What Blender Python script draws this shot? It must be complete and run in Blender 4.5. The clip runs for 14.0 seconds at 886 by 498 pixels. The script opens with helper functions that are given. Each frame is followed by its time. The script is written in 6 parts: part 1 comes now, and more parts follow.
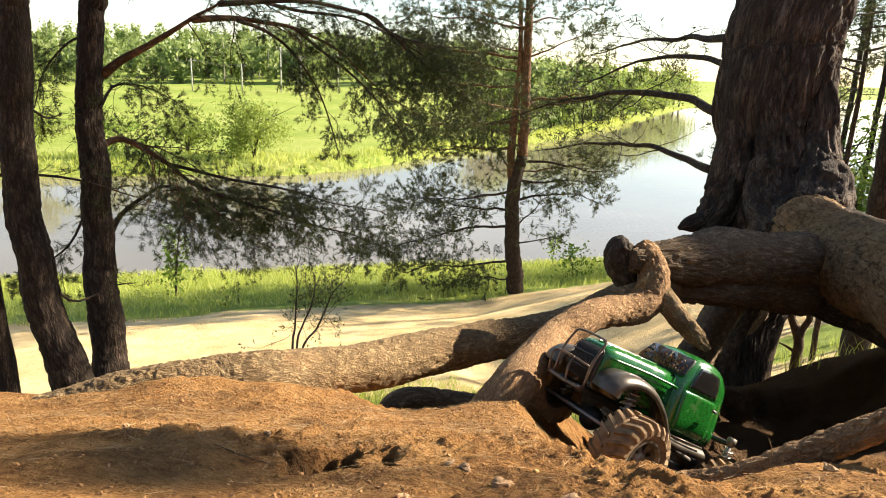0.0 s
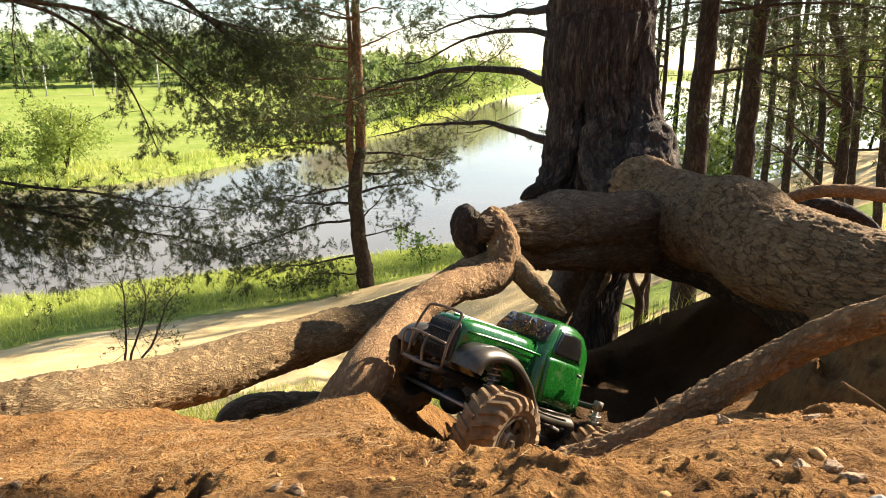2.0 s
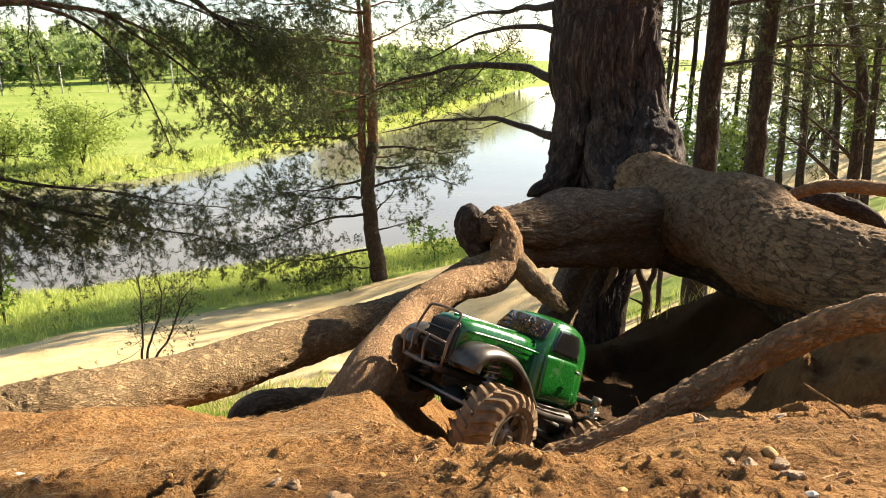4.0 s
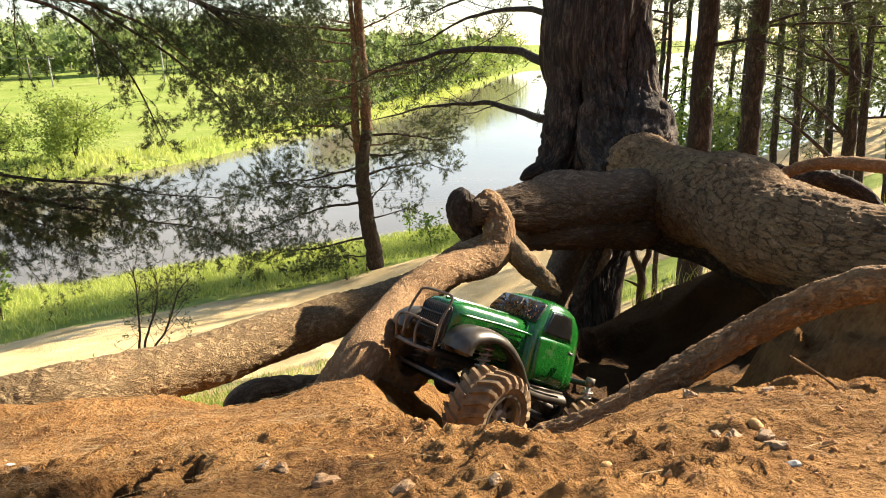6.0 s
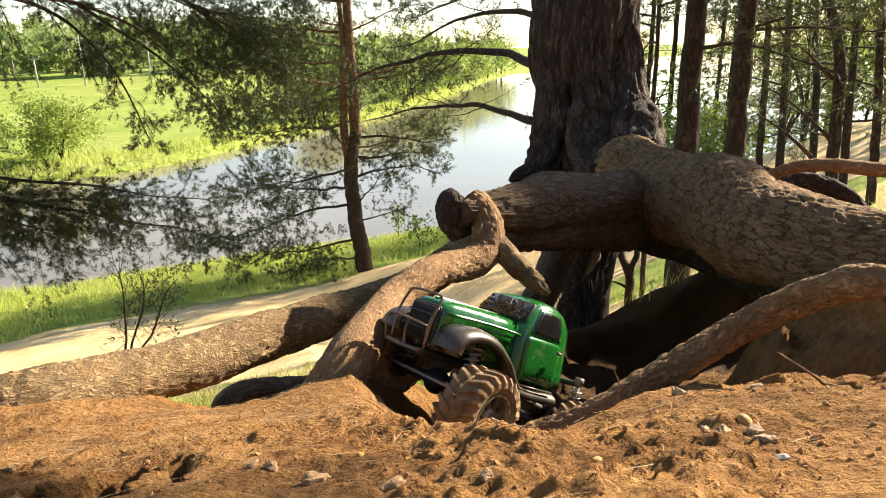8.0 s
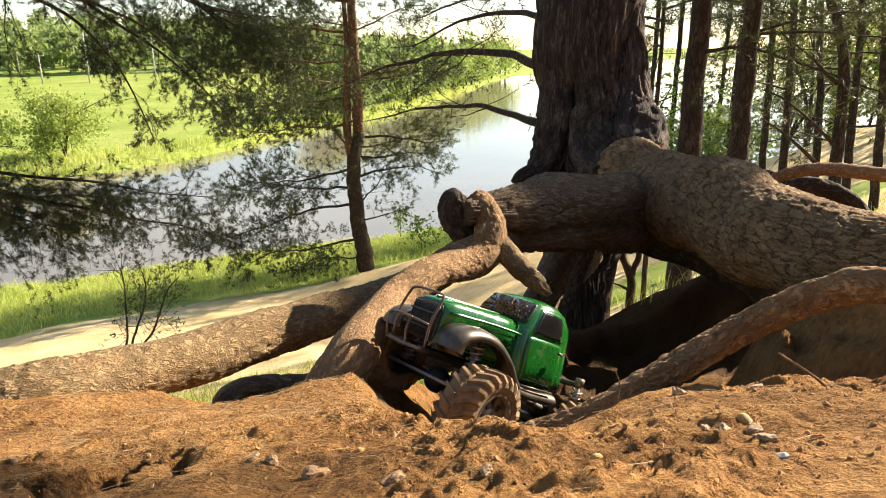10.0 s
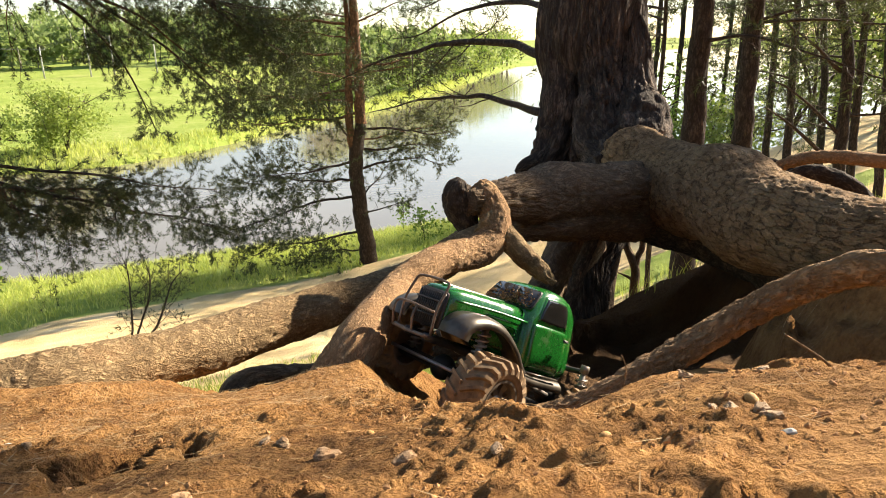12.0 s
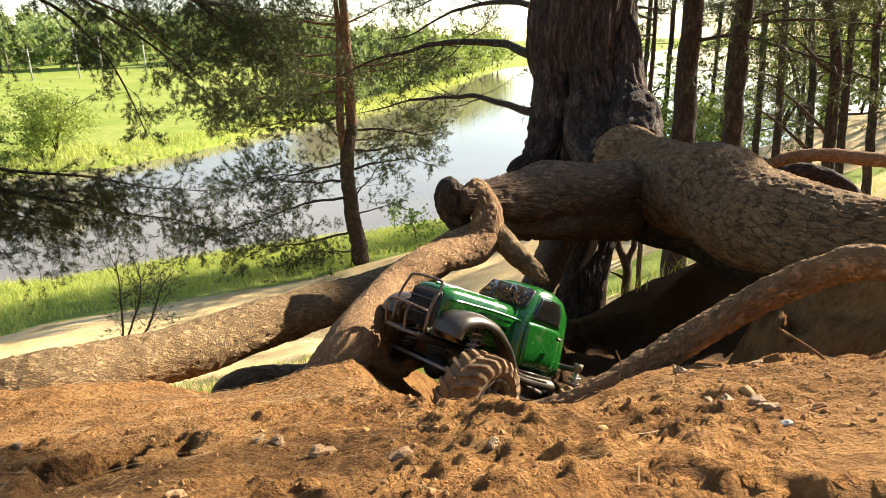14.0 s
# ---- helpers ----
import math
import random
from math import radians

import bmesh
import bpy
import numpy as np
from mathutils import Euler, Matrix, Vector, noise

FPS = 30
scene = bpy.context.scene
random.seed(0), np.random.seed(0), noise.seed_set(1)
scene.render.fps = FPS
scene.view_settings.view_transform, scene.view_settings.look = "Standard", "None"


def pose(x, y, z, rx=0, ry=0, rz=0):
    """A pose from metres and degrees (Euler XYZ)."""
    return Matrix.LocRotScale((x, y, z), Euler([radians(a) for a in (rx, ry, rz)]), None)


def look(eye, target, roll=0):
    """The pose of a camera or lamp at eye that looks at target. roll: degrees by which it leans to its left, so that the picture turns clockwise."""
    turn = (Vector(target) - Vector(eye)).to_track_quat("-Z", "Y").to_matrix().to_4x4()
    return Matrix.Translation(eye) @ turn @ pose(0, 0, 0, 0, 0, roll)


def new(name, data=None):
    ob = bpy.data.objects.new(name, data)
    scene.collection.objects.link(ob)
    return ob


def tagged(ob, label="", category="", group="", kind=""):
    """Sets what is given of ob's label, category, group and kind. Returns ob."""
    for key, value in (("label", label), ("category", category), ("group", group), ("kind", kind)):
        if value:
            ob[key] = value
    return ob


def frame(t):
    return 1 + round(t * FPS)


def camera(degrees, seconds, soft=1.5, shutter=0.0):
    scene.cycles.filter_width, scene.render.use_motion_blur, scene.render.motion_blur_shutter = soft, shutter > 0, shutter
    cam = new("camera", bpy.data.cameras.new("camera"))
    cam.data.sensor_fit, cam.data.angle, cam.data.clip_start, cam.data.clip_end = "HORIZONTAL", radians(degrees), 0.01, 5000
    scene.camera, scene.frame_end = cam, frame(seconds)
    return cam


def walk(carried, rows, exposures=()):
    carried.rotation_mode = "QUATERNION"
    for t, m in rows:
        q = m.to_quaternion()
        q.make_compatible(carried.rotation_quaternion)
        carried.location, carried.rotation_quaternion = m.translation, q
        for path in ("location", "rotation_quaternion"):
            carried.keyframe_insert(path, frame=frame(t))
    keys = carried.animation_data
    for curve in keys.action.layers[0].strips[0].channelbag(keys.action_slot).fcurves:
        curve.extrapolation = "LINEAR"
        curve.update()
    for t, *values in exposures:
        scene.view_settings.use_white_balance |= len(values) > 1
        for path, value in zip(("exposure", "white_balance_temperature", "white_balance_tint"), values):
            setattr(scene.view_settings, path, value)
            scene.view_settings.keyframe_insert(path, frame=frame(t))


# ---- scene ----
cam = camera(66.0, 14.0, soft=1.0)
PATH = [
    (0, look((-0.0570, -0.1011, 0.0576), (0.0549, 4.7393, -1.1909), 2.08)),
    (0.5, look((-0.0167, 0.0060, 0.0327), (0.6083, 4.8146, -1.1863), 1.02)),
    (1, look((-0.0136, 0.0487, -0.0114), (0.9795, 4.7870, -1.2616), 0.32)),
    (1.5, look((-0.0177, 0.0469, -0.0311), (1.1561, 4.7358, -1.3104), -0.06)),
    (2, look((-0.0227, 0.0337, -0.0141), (1.1844, 4.7173, -1.2818), 0.29)),
    (2.5, look((-0.0346, 0.0188, -0.0012), (1.1312, 4.7196, -1.2436), 0.09)),
    (3, look((-0.0270, 0.0050, 0.0099), (1.1030, 4.7104, -1.2481), -0.01)),
    (5.5, look((0.0012, -0.0011, 0.0033), (1.1169, 4.6682, -1.3941), -1.20)),
    (6, look((0.0006, 0.0001, 0.0018), (1.1256, 4.6633, -1.4083), -1.49)),
    (6.5, look((-0.0011, -0.0004, 0.0006), (1.1292, 4.6595, -1.4165), -1.66)),
    (7, look((0.0015, -0.0007, 0.0008), (1.1650, 4.6552, -1.4021), -1.23)),
    (7.5, look((-0.0000, 0.0001, -0.0000), (1.1859, 4.6528, -1.3950), -1.20)),
    (8, look((-0.0010, -0.0005, -0.0018), (1.2056, 4.6468, -1.3971), -1.19)),
    (10.5, look((-0.0029, -0.0036, -0.0048), (1.1884, 4.6492, -1.3950), -0.51)),
    (11, look((-0.0043, -0.0054, -0.0059), (1.1743, 4.6430, -1.4213), -0.65)),
    (11.5, look((-0.0067, -0.0069, -0.0072), (1.1624, 4.6381, -1.4415), -0.89)),
    (12, look((-0.0073, -0.0067, -0.0087), (1.1625, 4.6346, -1.4543), -0.99)),
    (12.5, look((-0.0072, -0.0062, -0.0105), (1.1726, 4.6293, -1.4667), -0.92)),
    (13, look((-0.0077, -0.0054, -0.0121), (1.1757, 4.6278, -1.4726), -1.00)),
    (13.5, look((-0.0070, -0.0057, -0.0126), (1.1958, 4.6237, -1.4691), -0.63)),
    (14, look((-0.0093, -0.0055, -0.0128), (1.2203, 4.6219, -1.4535), -1.08)),
]
walk(cam, PATH, [(0, 1.76, 7200, 12), (14, 1.76, 7200, 12)])

# ---- light ----
SUN_TRAVEL = Vector((-0.84, -0.30, -0.455)).normalized()
world = bpy.data.worlds.new("sky")
scene.world = world
world.use_nodes = True
wn = world.node_tree.nodes
sky = wn.new("ShaderNodeTexSky")
sky.sky_type = "NISHITA"
sky.sun_disc = False
sky.sun_elevation = math.asin(-SUN_TRAVEL.z)
sky.sun_rotation = math.atan2(-SUN_TRAVEL.x, -SUN_TRAVEL.y)
sky.air_density, sky.dust_density, sky.ozone_density = 1.0, 0.35, 1.6
wn["Background"].inputs["Strength"].default_value = 0.076
world.node_tree.links.new(sky.outputs[0], wn["Background"].inputs["Color"])
sun = new("sun", bpy.data.lights.new("sun", "SUN"))
sun.data.energy, sun.data.angle, sun.data.color = 5.0, radians(0.6), (1.0, 0.93, 0.80)
sun.matrix_world = look((0, 0, 30), Vector((0, 0, 30)) + SUN_TRAVEL)


# ---- small tools ----
def lattice(ix, iy, iz, seed):
    """A hash of lattice corners to 0..1."""
    h = (ix * 374761393 + iy * 668265263 + iz * 1440662683 + seed * 1274126177) & 0xFFFFFFFF
    h = ((h ^ (h >> 13)) * 1103515245) & 0xFFFFFFFF
    h = ((h ^ (h >> 16)) * 2246822519) & 0xFFFFFFFF
    return ((h ^ (h >> 15)) & 0xFFFFFF) / float(0xFFFFFF)


def vnoise(p, size, seed=0):
    """Smooth value noise, -1..1, of points (n, 3) with cells of the given size."""
    q = np.asarray(p, float) / size
    i = np.floor(q).astype(np.int64)
    f = q - i
    f = f * f * f * (f * (f * 6 - 15) + 10)
    out = 0
    for dx in (0, 1):
        wx = f[:, 0] if dx else 1 - f[:, 0]
        for dy in (0, 1):
            wy = f[:, 1] if dy else 1 - f[:, 1]
            for dz in (0, 1):
                wz = f[:, 2] if dz else 1 - f[:, 2]
                out = out + wx * wy * wz * lattice(i[:, 0] + dx, i[:, 1] + dy, i[:, 2] + dz, seed)
    return out * 2 - 1


def cells(p, size, seed=0):
    """Distances to the nearest and the second feature point of a cellular pattern, in cells."""
    q = np.asarray(p, float) / size
    i = np.floor(q).astype(np.int64)
    best = np.full(len(q), 9.0)
    second = np.full(len(q), 9.0)
    for dx in (-1, 0, 1):
        for dy in (-1, 0, 1):
            for dz in (-1, 0, 1):
                a, b, c = i[:, 0] + dx, i[:, 1] + dy, i[:, 2] + dz
                o = np.stack([a + lattice(a, b, c, seed), b + lattice(a, b, c, seed + 7), c + lattice(a, b, c, seed + 13)], 1)
                d = np.sqrt(((o - q) ** 2).sum(1))
                second = np.where(d < best, best, np.minimum(second, d))
                best = np.minimum(best, d)
    return best, second


def step(a, b, x):
    t = np.clip((np.asarray(x, float) - a) / (b - a), 0, 1)
    return t * t * (3 - 2 * t)


def mesh_of(name, verts, faces, material=None, smooth=True, uv=None):
    """A mesh from arrays; faces all have the same number of corners, or are a list of such arrays."""
    groups = faces if isinstance(faces, list) else [faces]
    groups = [np.asarray(g, np.int32) for g in groups if len(g)]
    me = bpy.data.meshes.new(name)
    verts = np.asarray(verts, np.float32)
    me.vertices.add(len(verts))
    me.vertices.foreach_set("co", verts.ravel())
    flat = np.concatenate([g.ravel() for g in groups])
    sizes = np.concatenate([np.full(len(g), g.shape[1], np.int32) for g in groups])
    me.loops.add(len(flat))
    me.loops.foreach_set("vertex_index", flat)
    me.polygons.add(len(sizes))
    me.polygons.foreach_set("loop_start", np.concatenate([[0], np.cumsum(sizes)[:-1]]).astype(np.int32))
    me.polygons.foreach_set("loop_total", sizes)
    me.polygons.foreach_set("use_smooth", np.full(len(sizes), smooth, bool))
    if uv is not None:
        layer = me.attributes.new("stem", "FLOAT_VECTOR", "POINT")
        layer.data.foreach_set("vector", np.asarray(uv, np.float32).ravel())
    me.update(calc_edges=True)
    if material:
        me.materials.append(material)
    return me


def thing(name, label, category, place=(0, 0, 0), group="", kind=""):
    """An empty at the base of a thing, to which its parts belong."""
    ob = new(name)
    ob.empty_display_size = 0.1
    ob.location = place
    return tagged(ob, label, category, group, kind)


def piece(name, me, parent, label="", m=None):
    """A mesh as one part of a thing or of a part; its coordinates are the parent's own unless m is given."""
    ob = new(name, me)
    ob.parent = parent
    if m is not None:
        ob.matrix_local = m
    if label:
        ob["label"] = label
    return ob


def part(name, bm, material, parent, label="", smooth=True, m=None):
    """Links a bmesh as one mesh object under a thing or a part."""
    me = bpy.data.meshes.new(name)
    bm.to_mesh(me)
    bm.free()
    for f in me.polygons:
        f.use_smooth = smooth
    me.materials.append(material)
    return piece(name, me, parent, label, m)


def spline(points, count):
    """Points (n, k) of a Catmull-Rom curve through the given rows."""
    p = np.asarray(points, float)
    p = np.vstack([2 * p[0] - p[1], p, 2 * p[-1] - p[-2]])
    n = len(p) - 3
    t = np.linspace(0, n, count)
    i = np.minimum(t.astype(int), n - 1)
    u = (t - i)[:, None]
    a, b, c, d = p[i], p[i + 1], p[i + 2], p[i + 3]
    return 0.5 * (2 * b + (c - a) * u + (2 * a - 5 * b + 4 * c - d) * u**2 + (3 * b - a - 3 * c + d) * u**3)


def frames_along(c):
    """Tangent and two cross directions along a polyline, carried without twist."""
    t = np.gradient(c, axis=0)
    t /= np.linalg.norm(t, axis=1)[:, None] + 1e-12
    n = np.zeros_like(t)
    ref = np.array([0, 0, 1.0]) if abs(t[0, 2]) < 0.9 else np.array([1.0, 0, 0])
    v = np.cross(t[0], ref)
    for k in range(len(t)):
        v = v - t[k] * (v @ t[k])
        v /= np.linalg.norm(v) + 1e-12
        n[k] = v
    return t, n, np.cross(t, n)


def tube(points, radii, sides=6, cap=True):
    """Plain tapered tube through the given points: vertices, quads, triangles, and coordinates straight along the stem."""
    c = np.asarray(points, float)
    r = np.broadcast_to(np.asarray(radii, float), (len(c),))
    _, n, b = frames_along(c)
    a = np.arange(sides) / sides * 2 * np.pi
    ring = n[:, None] * np.cos(a)[None, :, None] + b[:, None] * np.sin(a)[None, :, None]
    v = (c[:, None] + ring * r[:, None, None]).reshape(-1, 3)
    i, j = np.meshgrid(np.arange(len(c) - 1), np.arange(sides), indexing="ij")
    k = (j + 1) % sides
    q = np.stack([i * sides + j, i * sides + k, (i + 1) * sides + k, (i + 1) * sides + j], -1).reshape(-1, 4)
    along = np.r_[0, np.cumsum(np.linalg.norm(np.diff(c, axis=0), axis=1))]
    uv = np.stack([np.cos(a)[None] * r.mean() + 0 * r[:, None], np.sin(a)[None] * r.mean() + 0 * r[:, None], np.broadcast_to(along[:, None], (len(c), sides))], -1).reshape(-1, 3)
    tri = np.zeros((0, 3), int)
    if cap:
        v = np.vstack([v, c[0], c[-1]])
        uv = np.vstack([uv, uv[0], uv[-1]])
        e, last, s = len(v) - 2, (len(c) - 1) * sides, np.arange(sides)
        tri = np.vstack([np.stack([np.full(sides, e), (s + 1) % sides, s], 1), np.stack([np.full(sides, e + 1), last + s, last + (s + 1) % sides], 1)])
    return v, q, tri, uv


class Heap:
    """Collects tubes and blades into one mesh."""

    def __init__(self):
        self.v, self.q, self.t, self.uv, self.n = [], [], [], [], 0

    def add(self, v, q=None, t=None, uv=None):
        self.v.append(np.asarray(v, float))
        self.uv.append(np.zeros((len(v), 3)) if uv is None else uv)
        if q is not None and len(q):
            self.q.append(np.asarray(q) + self.n)
        if t is not None and len(t):
            self.t.append(np.asarray(t) + self.n)
        self.n += len(v)

    def tube(self, points, radii, sides=5):
        self.add(*tube(points, radii, sides))

    def mesh(self, name, material, smooth=True):
        groups = [np.vstack(g) for g in (self.q, self.t) if g]
        return mesh_of(name, np.vstack(self.v), groups, material, smooth, np.vstack(self.uv))


# ---- materials ----
def material(name):
    m = bpy.data.materials.new(name)
    m.use_nodes = True
    return m, m.node_tree.nodes, m.node_tree.links, m.node_tree.nodes["Principled BSDF"]


def ramp(nodes, stops, mode="LINEAR"):
    r = nodes.new("ShaderNodeValToRGB")
    r.color_ramp.interpolation = mode
    while len(r.color_ramp.elements) < len(stops):
        r.color_ramp.elements.new(0.5)
    for e, (at, col) in zip(r.color_ramp.elements, stops):
        e.position, e.color = at, (*col, 1) if len(col) == 3 else col
    return r


def noise_node(nodes, links, vector, scale, detail=4.0, rough=0.6):
    n = nodes.new("ShaderNodeTexNoise")
    n.inputs["Scale"].default_value, n.inputs["Detail"].default_value, n.inputs["Roughness"].default_value = scale, detail, rough
    links.new(vector, n.inputs["Vector"])
    return n


def mix_color(nodes, links, fac, a, b, blend="MIX"):
    m = nodes.new("ShaderNodeMix")
    m.data_type, m.blend_type = "RGBA", blend
    for socket, value in ((m.inputs[0], fac), (m.inputs[6], a), (m.inputs[7], b)):
        if isinstance(value, (int, float)):
            socket.default_value = value
        elif isinstance(value, tuple):
            socket.default_value = (*value, 1)
        else:
            links.new(value, socket)
    return m.outputs[2]


def calc(nodes, links, op, a, b=0.0, c=0.0, clamp=False):
    m = nodes.new("ShaderNodeMath")
    m.operation, m.use_clamp = op, clamp
    for socket, value in zip(m.inputs, (a, b, c)):
        if isinstance(value, (int, float)):
            socket.default_value = value
        else:
            links.new(value, socket)
    return m.outputs[0]


def bump(nodes, links, height, strength, distance, normal=None):
    b = nodes.new("ShaderNodeBump")
    b.inputs["Strength"].default_value, b.inputs["Distance"].default_value = strength, distance
    links.new(height, b.inputs["Height"])
    if normal is not None:
        links.new(normal, b.inputs["Normal"])
    return b.outputs["Normal"]


def plain(name, color, rough=0.6, metal=0.0, vary=0.15, scale=40.0, relief=0.0, coat=0.0):
    """A surface of one colour, uneven at two scales."""
    m, n, l, b = material(name)
    co = n.new("ShaderNodeTexCoord").outputs["Object"]
    one, two = noise_node(n, l, co, scale), noise_node(n, l, co, scale * 0.13, 3)
    mixed = calc(n, l, "ADD", one.outputs["Fac"], two.outputs["Fac"])
    r = ramp(n, [(0.3, tuple(c * (1 - vary) for c in color)), (0.7, tuple(min(1, c * (1 + vary)) for c in color))])
    l.new(calc(n, l, "MULTIPLY", mixed, 0.5), r.inputs[0])
    l.new(r.outputs[0], b.inputs["Base Color"])
    b.inputs["Roughness"].default_value, b.inputs["Metallic"].default_value = rough, metal
    b.inputs["Coat Weight"].default_value = coat
    if relief:
        l.new(bump(n, l, one.outputs["Fac"], 0.6, relief), b.inputs["Normal"])
    return m


def bark(name, dark, mid, light, plate=0.035, stretch=3.0, depth=0.006, soil=0.0, soil_color=(0.33, 0.18, 0.085), plates=0.0):
    """Bark: furrows drawn out along the stem, flakes, and soil dust in patches."""
    m, n, l, b = material(name)
    at = n.new("ShaderNodeAttribute")
    at.attribute_name = "stem"
    co = n.new("ShaderNodeTexCoord").outputs["Object"]
    mp = n.new("ShaderNodeMapping")
    mp.inputs["Scale"].default_value = (1 / plate, 1 / plate, 1 / (plate * stretch))
    l.new(at.outputs["Vector"], mp.inputs["Vector"])
    heights = []
    for scale in (0.8, 1.9):
        w = noise_node(n, l, mp.outputs[0], scale, 3, 0.6)
        heights.append(calc(n, l, "ABSOLUTE", calc(n, l, "MULTIPLY_ADD", w.outputs["Fac"], 2.0, -1.0)))
    furrow = ramp(n, [(0.02, (0, 0, 0)), (0.16, (0.6, 0.6, 0.6)), (0.34, (1, 1, 1))])
    l.new(heights[0], furrow.inputs[0])
    flake = ramp(n, [(0.0, (0.1, 0.1, 0.1)), (0.14, (0.75, 0.75, 0.75)), (0.3, (1, 1, 1))])
    l.new(heights[1], flake.inputs[0])
    fine = noise_node(n, l, co, 5.0 / plate, 5, 0.7)
    broad = noise_node(n, l, co, 0.3 / plate, 4, 0.6)
    tone = ramp(n, [(0.30, dark), (0.5, mid), (0.70, light)])
    l.new(calc(n, l, "ADD", calc(n, l, "MULTIPLY", fine.outputs["Fac"], 0.5), calc(n, l, "MULTIPLY", broad.outputs["Fac"], 0.5)), tone.inputs[0])
    deep = calc(n, l, "MULTIPLY", furrow.outputs[0], flake.outputs[0])
    if plates:
        warp = noise_node(n, l, co, 1.1 / plates, 6, 0.75)
        off = n.new("ShaderNodeVectorMath")
        off.operation = "MULTIPLY_ADD"
        l.new(warp.outputs["Color"], off.inputs[0])
        off.inputs[1].default_value = (plates * 1.25,) * 3
        drawn = n.new("ShaderNodeMapping")
        drawn.inputs["Scale"].default_value = (1, 1, 0.42)
        l.new(at.outputs["Vector"], drawn.inputs["Vector"])
        l.new(drawn.outputs[0], off.inputs[2])
        vor = n.new("ShaderNodeTexVoronoi")
        vor.feature = "DISTANCE_TO_EDGE"
        vor.inputs["Scale"].default_value = 1 / plates
        l.new(off.outputs[0], vor.inputs["Vector"])
        line = ramp(n, [(0.0, (0, 0, 0)), (0.05, (0.55, 0.55, 0.55)), (0.10, (1, 1, 1))])
        l.new(vor.outputs["Distance"], line.inputs[0])
        part_way = noise_node(n, l, co, 0.7 / plates, 3, 0.6)
        gate = ramp(n, [(0.37, (0, 0, 0)), (0.55, (1, 1, 1))])
        l.new(part_way.outputs["Fac"], gate.inputs[0])
        line_soft = calc(n, l, "SUBTRACT", 1.0, calc(n, l, "MULTIPLY", calc(n, l, "SUBTRACT", 1.0, line.outputs[0]), gate.outputs[0]))
        deep = calc(n, l, "MULTIPLY", calc(n, l, "MULTIPLY_ADD", deep, 0.5, 0.5), line_soft)
    elif soil:
        deep = calc(n, l, "MULTIPLY_ADD", deep, 0.75, 0.25)
    col = mix_color(n, l, calc(n, l, "MULTIPLY_ADD", deep, 0.85, 0.15), tuple(c * 0.3 for c in dark), tone.outputs[0])
    if soil:
        patch = noise_node(n, l, co, 7.0, 6, 0.7)
        sr = ramp(n, [(0.62 - 0.3 * soil, (0, 0, 0)), (0.80 - 0.25 * soil, (1, 1, 1))])
        l.new(patch.outputs["Fac"], sr.inputs[0])
        col = mix_color(n, l, calc(n, l, "MULTIPLY", sr.outputs[0], 0.6), col, soil_color)
    l.new(col, b.inputs["Base Color"])
    b.inputs["Roughness"].default_value = 0.9
    b.inputs["Specular IOR Level"].default_value = 0.2
    h = calc(n, l, "ADD", calc(n, l, "MULTIPLY", deep, 0.8), calc(n, l, "MULTIPLY", fine.outputs["Fac"], 0.5))
    l.new(bump(n, l, h, 1.0, depth), b.inputs["Normal"])
    return m


BARK_TRUNK = bark("bark_old_trunk", (0.06, 0.044, 0.034), (0.165, 0.121, 0.092), (0.29, 0.22, 0.17), 0.030, 4.2, 0.016)
BARK_ROOT = bark("bark_root_dusty", (0.13, 0.080, 0.038), (0.37, 0.243, 0.122), (0.50, 0.355, 0.19), 0.017, 1.6, 0.0055, 0.15)
BARK_ROOT_BIG = bark("bark_root_plated", (0.19, 0.112, 0.054), (0.40, 0.245, 0.122), (0.57, 0.385, 0.205), 0.016, 2.4, 0.012, 0.12, plates=0.0155)
# darker copy of the root bark, with the shade put into its colour
BARK_ROOT_SHADE = bark("bark_root_shaded", (0.085, 0.055, 0.032), (0.25, 0.165, 0.10), (0.38, 0.27, 0.16), 0.024, 2.6, 0.009, 0.10)
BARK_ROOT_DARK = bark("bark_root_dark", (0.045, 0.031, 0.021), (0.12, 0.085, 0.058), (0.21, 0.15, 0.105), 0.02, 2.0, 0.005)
BARK_ROOT_RED = bark("bark_root_reddish", (0.20, 0.108, 0.050), (0.47, 0.275, 0.135), (0.60, 0.39, 0.21), 0.014, 1.5, 0.0060, 0.3)
BARK_PINE = bark("bark_pine_grey", (0.04, 0.028, 0.021), (0.10, 0.070, 0.050), (0.19, 0.135, 0.095), 0.035, 3.5, 0.012)
BARK_PINE_UPPER = bark("bark_pine_orange", (0.12, 0.06, 0.032), (0.29, 0.155, 0.08), (0.42, 0.25, 0.14), 0.05, 2.5, 0.005)
BARK_TWIG = bark("bark_twig", (0.05, 0.034, 0.025), (0.12, 0.082, 0.058), (0.2, 0.145, 0.105), 0.02, 4.0, 0.002)


